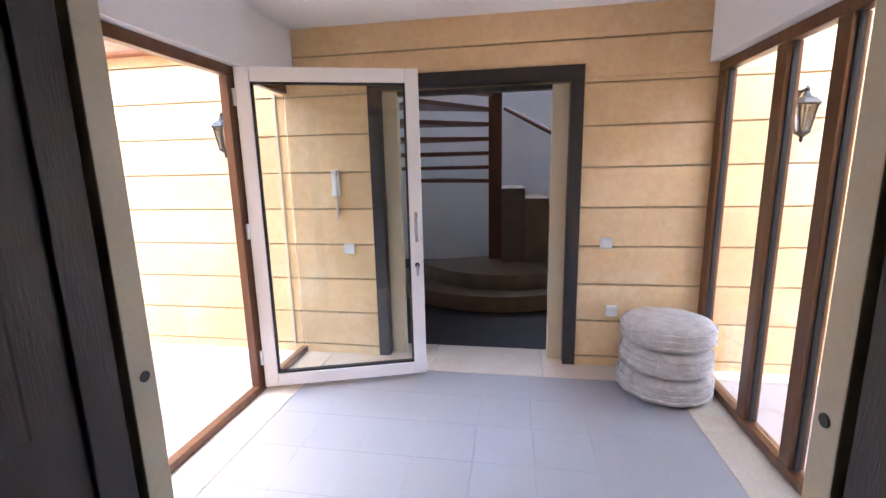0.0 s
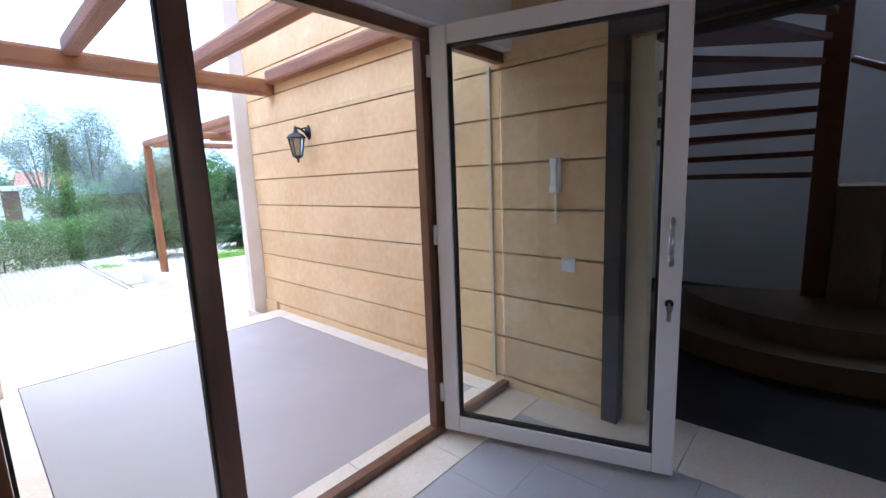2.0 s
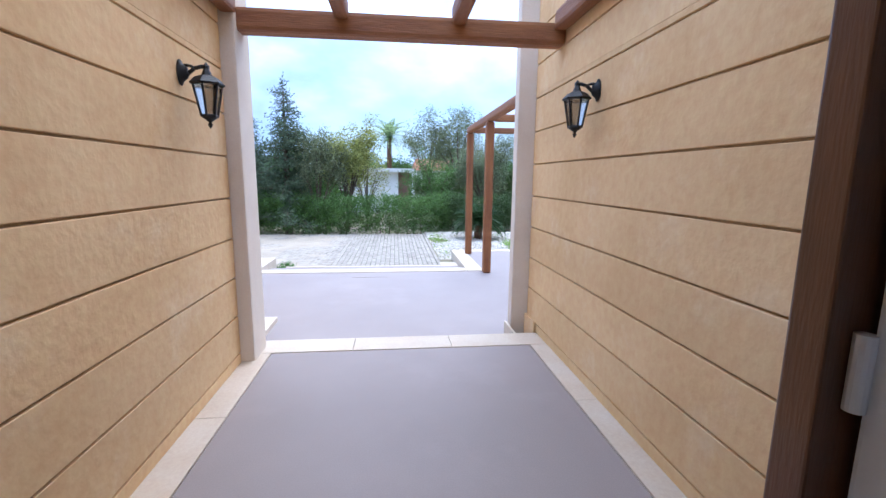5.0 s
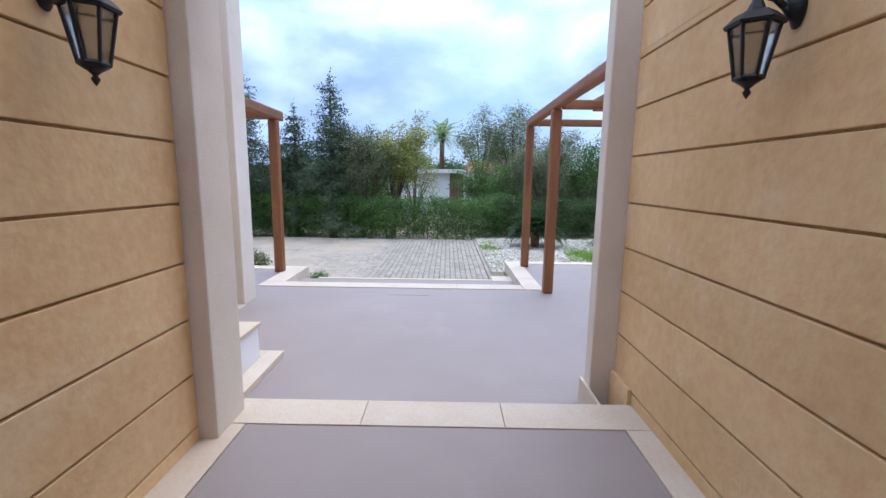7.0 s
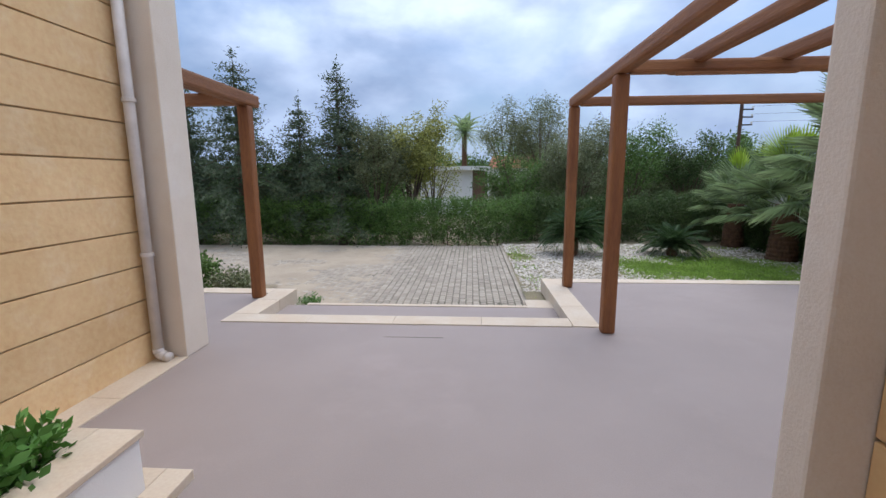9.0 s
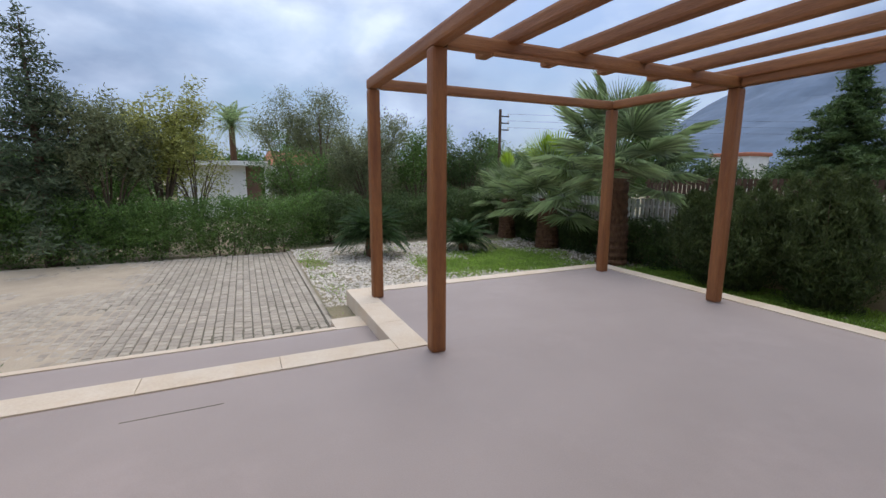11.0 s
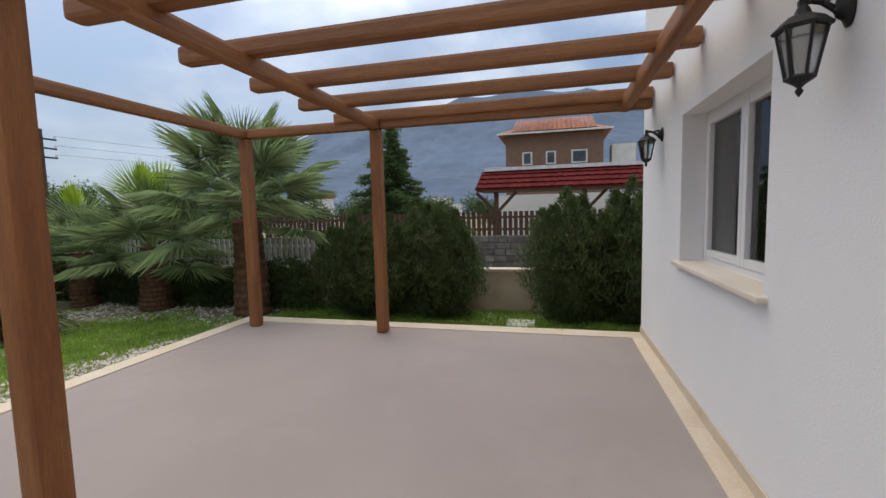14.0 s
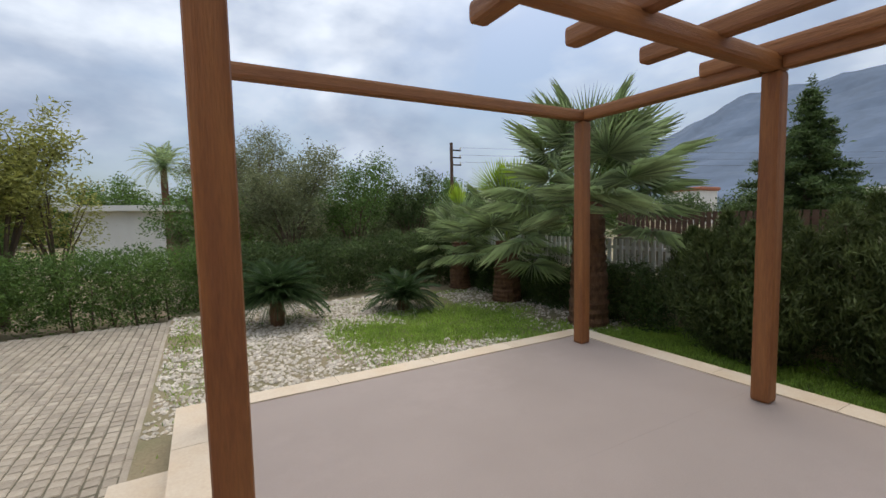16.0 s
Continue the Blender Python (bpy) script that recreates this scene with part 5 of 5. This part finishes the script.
for zr in (0.40, 0.66):
    bx("rail", M_WHITEPAINT, pf, 8.80, 9.6, zr, 8.83, 16.7, zr + 0.05)
pk = mesh_of(box(bmesh.new(), -0.01, -0.032, 0, 0.01, 0.032, 0.52), "picket", M_WHITEPAINT)
for i in range(62):
    o = new("picket", pk)
    o.parent = pf
    o.location = (8.788, 9.65 + i * 0.115, 0.302)

M_RUBBLE = mat("grey_rubble_stone", (0.20, 0.19, 0.18), 0.9, dark=(0.11, 0.10, 0.10), scale=7, fine=40, bump=0.7, spread=0.3)
M_FENCEWOOD = mat("dark_brown_fence_wood", (0.10, 0.055, 0.035), 0.8, dark=(0.06, 0.03, 0.02), scale=5, fine=40, bump=0.2, spread=0.15)
M_REDTILE = mat("dark_red_roof_tile", (0.13, 0.020, 0.020), 0.95, spec=0.05, dark=(0.09, 0.014, 0.013), scale=6, fine=40, bump=0.3, spread=0.15)
M_ORANGETILE = mat("orange_roof_tile", (0.46, 0.17, 0.09), 0.75, dark=(0.30, 0.10, 0.055), scale=6, fine=40, bump=0.3, spread=0.2)
M_BROWNWALL = mat("brown_house_render", (0.21, 0.125, 0.09), 0.9, dark=(0.17, 0.10, 0.07), scale=3, bump=0.1)
M_WHITEWALL = mat("white_house_wall", (0.70, 0.69, 0.66), 0.9, dark=(0.6, 0.59, 0.56), scale=2, bump=0.1)

sw = structure(new("neighbour_wall"), "grey rubble stone garden wall of the neighbour", "wall")
bx("core", M_JOINT, sw, 11.03, 2.0, -0.6, 11.3, 13.0, 0.70)
for j in range(9):
    y = 2.0
    while y < 12.9:
        w = rng.uniform(0.14, 0.34)
        if 5.0 < y < 8.6:
            bx("stone", M_RUBBLE, sw, 10.99 - rng.uniform(0, 0.02), y + 0.008, -0.55 + j * 0.14 + 0.006, 11.06, min(13, y + w) - 0.008, -0.55 + (j + 1) * 0.14 - 0.006)
        y += w
nf = structure(new("neighbour_fence"), "dark brown picket fence above the rubble wall", "fence")
for zr in (0.82, 1.08):
    bx("rail", M_FENCEWOOD, nf, 11.10, 2.0, zr, 11.14, 13.0, zr + 0.05)
npk = mesh_of(box(bmesh.new(), -0.012, -0.04, 0, 0.012, 0.04, 0.52), "picket", M_FENCEWOOD)
for i in range(96):
    o = new("picket", npk)
    o.parent = nf
    o.location = (11.085, 2.05 + i * 0.114, 0.71)

# ---- neighbours' houses ----
gz = thing("carport", "open shelter with dark red tiled roof and braced timber posts", "shelter", (0, 0, 0))


def slope_tiles(parent, x0, z0, x1, z1, y0, y1, rows, material, name="tile_course", roll=1.0):
    """A roof slope climbing from x0 to x1, as overlapping rows of tiles with upstanding rolls."""
    for r in range(rows):
        a, b = r / rows, (r + 1) / rows
        bm = bmesh.new()
        n = int((y1 - y0) / 0.28)
        for i in range(n):
            p, q = y0 + (y1 - y0) * i / n, y0 + (y1 - y0) * (i + 1) / n
            xa, za, xb, zb = x0 + (x1 - x0) * a, z0 + (z1 - z0) * a, x0 + (x1 - x0) * b + 0.03, z0 + (z1 - z0) * b
            ring = [(p, 0.0), (p + (q - p) * 0.25, 0.045), (p + (q - p) * 0.5, 0.06), (p + (q - p) * 0.75, 0.045), (q, 0.0)]
            lo = [bm.verts.new((xa, yy, za + 0.035 + hh * roll)) for yy, hh in ring]
            hi = [bm.verts.new((xb, yy, zb + hh * roll)) for yy, hh in ring]
            for k in range(4):
                bm.faces.new((lo[k], lo[k + 1], hi[k + 1], hi[k]))
        part(name, bm, material, parent)


slope_tiles(gz, 15.6, 1.93, 17.2, 2.62, 0.5, 8.4, 4, M_REDTILE, roll=0.35)
rb = bmesh.new()
q4 = [rb.verts.new(p) for p in ((15.6, 0.5, 1.93), (15.6, 8.4, 1.93), (17.2, 8.4, 2.62), (17.2, 0.5, 2.62), (15.6, 0.5, 1.90), (15.6, 8.4, 1.90), (17.2, 8.4, 2.58), (17.2, 0.5, 2.58))]
for f in ((0, 1, 2, 3), (7, 6, 5, 4), (0, 4, 5, 1), (1, 5, 6, 2), (2, 6, 7, 3), (3, 7, 4, 0)):
    rb.faces.new([q4[i] for i in f])
part("roof_deck", rb, M_REDTILE, gz)
bx("fascia", M_WHITEPAINT, gz, 17.0, 0.5, 2.62, 17.3, 8.3, 2.74)
bx("eave_board", M_FENCEWOOD, gz, 15.62, 0.5, 1.84, 15.70, 8.35, 1.93)
bx("ceiling_board", M_FENCEWOOD, gz, 15.7, 0.5, 1.86, 17.2, 8.3, 1.92)
for y in (7.75, 5.0, 2.2):
    bx("post", M_FENCEWOOD, gz, 15.85, y - 0.07, -0.6, 15.99, y + 0.07, 1.86)
    for s in (-1, 1):
        br = bmesh.new()
        cyl(br, (15.92, y, 1.15), (15.92, y + s * 0.65, 1.84), 0.05, seg=6)
        part("brace", br, M_FENCEWOOD, gz)
bx("back_wall", M_WHITEWALL, gz, 19.8, 0.5, -0.6, 20.0, 8.2, 1.86)

hs = thing("brown_house", "two-storey brown house with orange hipped tile roof", "house", (0, 0, 0))
bx("wall", M_BROWNWALL, hs, 30.0, 3.0, -0.6, 36.0, 8.9, 5.95)
for yc, w in ((7.55, 0.62), (6.1, 0.62), (4.4, 0.95)):
    wf = bx("window", M_WHITEPAINT, hs, 29.93, yc - w / 2, 4.05, 29.998, yc + w / 2, 4.85)
    bx("pane", M_DARKGLASS, wf, 29.90, yc - w / 2 + 0.1, 4.13, 29.925, yc + w / 2 - 0.1, 4.77)
bx("eave_board", M_WHITEPAINT, hs, 29.45, 2.5, 5.93, 29.6, 9.4, 6.03)
slope_tiles(hs, 29.45, 6.03, 32.8, 7.35, 3.4, 8.5, 6, M_ORANGETILE)
rf = bmesh.new()
v = [rf.verts.new(c) for c in ((29.45, 2.5, 6.0), (29.45, 9.4, 6.0), (36.6, 9.4, 6.0), (36.6, 2.5, 6.0), (32.9, 5.2, 7.3), (32.9, 6.7, 7.3))]
for f in ((0, 1, 5, 4), (1, 2, 5), (2, 3, 4, 5), (3, 0, 4), (0, 3, 2, 1)):
    rf.faces.new([v[i] for i in f])
part("roof", rf, M_ORANGETILE, hs)
bx("chimney", M_WHITEWALL, hs, 31.0, 1.0, -0.6, 32.2, 2.4, 5.2)

shed = thing("flat_roofed_house", "small white house with flat overhanging roof", "house", (0, 0, 0))
bx("wall", M_WHITEWALL, shed, -1.0, 26.0, -0.6, 1.65, 30.0, 1.66)
bx("roof", M_WHITEWALL, shed, -1.3, 25.6, 1.662, 2.55, 30.2, 1.86)
bx("porch_wall", M_BROWNWALL, shed, 1.652, 27.2, -0.6, 2.3, 27.4, 1.66)
bx("porch_post", M_WHITEPAINT, shed, 2.4, 25.7, -0.6, 2.5, 25.8, 1.66)
red = thing("far_cottage", "distant white cottage with orange tile roof", "house", (0, 0, 0))
bx("wall", M_WHITEWALL, red, 3.2, 40.0, -0.6, 7.5, 44.0, 2.0)
slope_bm = bmesh.new()
v = [slope_bm.verts.new(c) for c in ((3.0, 39.8, 2.0), (7.7, 39.8, 2.0), (7.7, 44.2, 2.0), (3.0, 44.2, 2.0), (3.4, 42.0, 3.1), (7.3, 42.0, 3.1))]
for f in ((0, 1, 5, 4), (1, 2, 5), (2, 3, 4, 5), (3, 0, 4), (0, 3, 2, 1)):
    slope_bm.faces.new([v[i] for i in f])
part("roof", slope_bm, M_ORANGETILE, red)

for x, y, w, h, roof in ((62, 42, 5, 4.4, 1), (60, 27, 4, 3.4, 0), (64, 22.5, 3, 3.8, 0), (66, 31, 3, 4.0, 1), (58, 19.5, 3, 2.8, 0)):
    vl = thing("village_house", "far white village house", "house", (x, y, -0.6), "far houses")
    bx("wall", M_WHITEWALL, vl, -2, -w / 2, 0, 2, w / 2, h)
    if roof:
        bx("roof", M_ORANGETILE, vl, -2.3, -w / 2 - 0.3, h + 0.002, 2.3, w / 2 + 0.3, h + 0.5, 0.2)
    for k in (-1, 1):
        bx("window", M_DARKGLASS, vl, -2.03, k * w / 4 - 0.4, h * 0.5, -2.002, k * w / 4 + 0.4, h * 0.5 + 1.0)

# ---- parked blue car glimpsed through the trees ----
M_BLUE = mat("blue_car_paint", (0.03, 0.07, 0.20), 0.3, bump=0, amount=0.05, coat=0.6)
car = thing("parked_car", "blue car half hidden behind the trees", "car", (-5.0, 20.5, -0.55))
cb = bmesh.new()
sil = [(-2.0, 0.25), (-2.05, 0.75), (-1.2, 0.9), (-0.6, 1.42), (0.9, 1.45), (1.6, 0.95), (2.05, 0.85), (2.05, 0.25)]
fa = [cb.verts.new((x, -0.8, z)) for x, z in sil]
fb = [cb.verts.new((x, 0.8, z)) for x, z in sil]
cb.faces.new(fa)
cb.faces.new(fb[::-1])
for i in range(len(sil)):
    cb.faces.new((fa[i], fb[i], fb[(i + 1) % len(sil)], fa[(i + 1) % len(sil)]))
part("body", cb, M_BLUE, car)
for x in (-1.25, 1.3):
    for y in (-0.82, 0.82):
        part("wheel", cyl(bmesh.new(), (x, y - 0.1, 0.3), (x, y + 0.1, 0.3), 0.3, seg=18), M_GASKET, car)
bx("window", M_DARKGLASS, car, -0.5, -0.815, 0.95, 0.85, -0.803, 1.32)

# ---- utility pole with wires ----
pole = thing("utility_pole", "dark timber utility pole with crossarm and insulators", "utility pole", (10.58, 19.4, -0.55))
part("mast", cyl(bmesh.new(), (0, 0, -0.1), (0, 0, 4.3), 0.07, 0.055, 10), M_FENCEWOOD, pole)
for z in (4.05, 3.8, 3.55):
    part("crossarm", box(bmesh.new(), 0.0, -0.03, z - 0.02, 0.38, 0.03, z + 0.02), M_IRON, pole)
    part("insulator", cyl(bmesh.new(), (0.36, 0, z), (0.36, 0, z + 0.1), 0.03, seg=8), M_SWITCH, pole)
    wb = bmesh.new()
    pts = [Vector((0.36 + 34 * k / 10, -11 * k / 10, z + 0.1 + 1.6 * ((k / 10 - 0.5) ** 2 - 0.25) + 0.8 * k / 10)) for k in range(11)]
    tube(wb, pts, 0.004, 5)
    part("wire", wb, M_IRON, pole)

bx("drain_cover", M_WHITEPAINT, None, 7.72, 6.2, ZB - 0.02, 8.12, 6.6, ZB + 0.03, 0.006)
tagged(bpy.data.objects["drain_cover"], "pale square inspection cover lying in the grass", "drain cover")

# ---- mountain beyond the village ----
# Distance haze is put into the ridge's blue-grey base colour.
M_MOUNT = mat("haze_tinted_mountain", (0.12, 0.17, 0.25), 1.0, dark=(0.075, 0.11, 0.165), scale=0.02, fine=0.12, bump=0.0, amount=0.5)
ridge_y = [-500, -260, -120, -75, -20, 40, 90, 111, 160, 205, 244, 272, 340, 450, 620]
ridge_z = [40, 70, 88, 97, 110, 109, 110, 104, 99, 98, 86, 77, 46, 22, 4]
vs, fs = [], []
NX, NY = 40, 150
for j in range(NY + 1):
    y = -500 + 1120 * j / NY
    top = float(np.interp(y, ridge_y, ridge_z))
    for i in range(NX + 1):
        f = i / NX
        x = 150 + 380 * f
        s = min(1.0, f / 0.68)
        z = top * (s ** 1.7) * (x / 408) ** 0.2 if f < 0.68 else top * (1 - (f - 0.68) * 1.3)
        z += (6 * noise.noise((x * 0.012, y * 0.012, 0)) + 3.5 * noise.noise((x * 0.04, y * 0.04, 4)) + 1.5 * noise.noise((x * 0.11, y * 0.11, 8))) * s
        vs.append((x, y, z - 3))
for j in range(NY):
    for i in range(NX):
        a = j * (NX + 1) + i
        fs.append((a, a + 1, a + NX + 2, a + NX + 1))
structure(soup("backdrop_mountain", vs, fs, M_MOUNT), "mountain ridge under the clouds, coloured blue-grey for distance haze", "mountain")

# sand washed over the setts
vs, fs = [], []
NX, NY = 130, 64
for j in range(NY + 1):
    for i in range(NX + 1):
        x, y = -8.9 + 10.4 * i / NX, 9.3 + 5.6 * j / NY
        edge = min(1.0, max(0.0, (0.9 - x) / 2.2))
        z = ZG - 0.016 + edge * (0.021 + 0.016 * noise.noise((x * 0.7, y * 0.7, 2.0)) + 0.008 * noise.noise((x * 3.1, y * 3.1, 6.0)))
        vs.append((x, y, z))
for j in range(NY):
    for i in range(NX):
        a = j * (NX + 1) + i
        fs.append((a, a + 1, a + NX + 2, a + NX + 1))
M_SAND = mat("washed_sand", (0.44, 0.37, 0.285), 0.95, dark=(0.35, 0.29, 0.22), scale=2.0, fine=80, bump=0.3, stain=(0.30, 0.26, 0.20), stain_scale=1.1)
tagged(soup("driveway_sand", vs, fs, M_SAND), "thin pale sand washed over the driveway setts", "sand", kind="stuff")

# ---- setts of the driveway ----
yard = structure(new("paved_yard"), "driveway of small pale stone setts with worn sandy patches", "paving")
SW, SL = 0.100, 0.105


def sett_mesh(name, seed):
    r = random.Random(seed)
    bm = bmesh.new()
    w, l = SW / 2 - 0.005, SL / 2 - 0.0035
    lo = [bm.verts.new((sx * w, sy * l, -0.05)) for sx, sy in ((-1, -1), (1, -1), (1, 1), (-1, 1))]
    md = [bm.verts.new((sx * w, sy * l, -0.008)) for sx, sy in ((-1, -1), (1, -1), (1, 1), (-1, 1))]
    hi = [bm.verts.new((sx * (w - 0.008) + r.uniform(-0.004, 0.004), sy * (l - 0.008) + r.uniform(-0.004, 0.004), r.uniform(-0.002, 0.004))) for sx, sy in ((-1, -1), (1, -1), (1, 1), (-1, 1))]
    for a, b in ((lo, md), (md, hi)):
        for i in range(4):
            bm.faces.new((a[i], a[(i + 1) % 4], b[(i + 1) % 4], b[i]))
    bm.faces.new(hi)
    return mesh_of(bm, name, M_PAVER)


setts = [sett_mesh("sett", s) for s in range(6)]
pv, pf_ = [], []
near = 0
NXS, NYS = int(11.2 / SW), int(5.7 / SL)
for i in range(NXS):
    for j in range(NYS):
        x = 2.31 - (i + 0.5) * SW
        y = 9.235 + (j + 0.5 + (0.5 if i % 2 else 0.0)) * SL
        if x > 1.9 and y < 9.6 and x > 2.3:
            continue
        z = ZG + 0.010 * noise.noise((x * 1.3, y * 1.3, 0)) + random.uniform(-0.003, 0.003)
        m = setts[(i * 7 + j * 3) % 6]
        tilt = (random.uniform(-1.6, 1.6), random.uniform(-1.6, 1.6), random.uniform(-2, 2))
        if i < 20 and j < 15:
            o = new("sett", m)
            o.parent = yard
            o.matrix_local = pose(x, y, z, *tilt)
        else:
            mm = pose(x, y, z, *tilt)
            k = len(pv)
            pv += [tuple(mm @ v.co) for v in m.vertices]
            pf_ += [tuple(k + q for q in p.vertices) for p in m.polygons]
rest = soup("setts", pv, pf_, M_PAVER, yard)
rest["kind"] = "stuff"
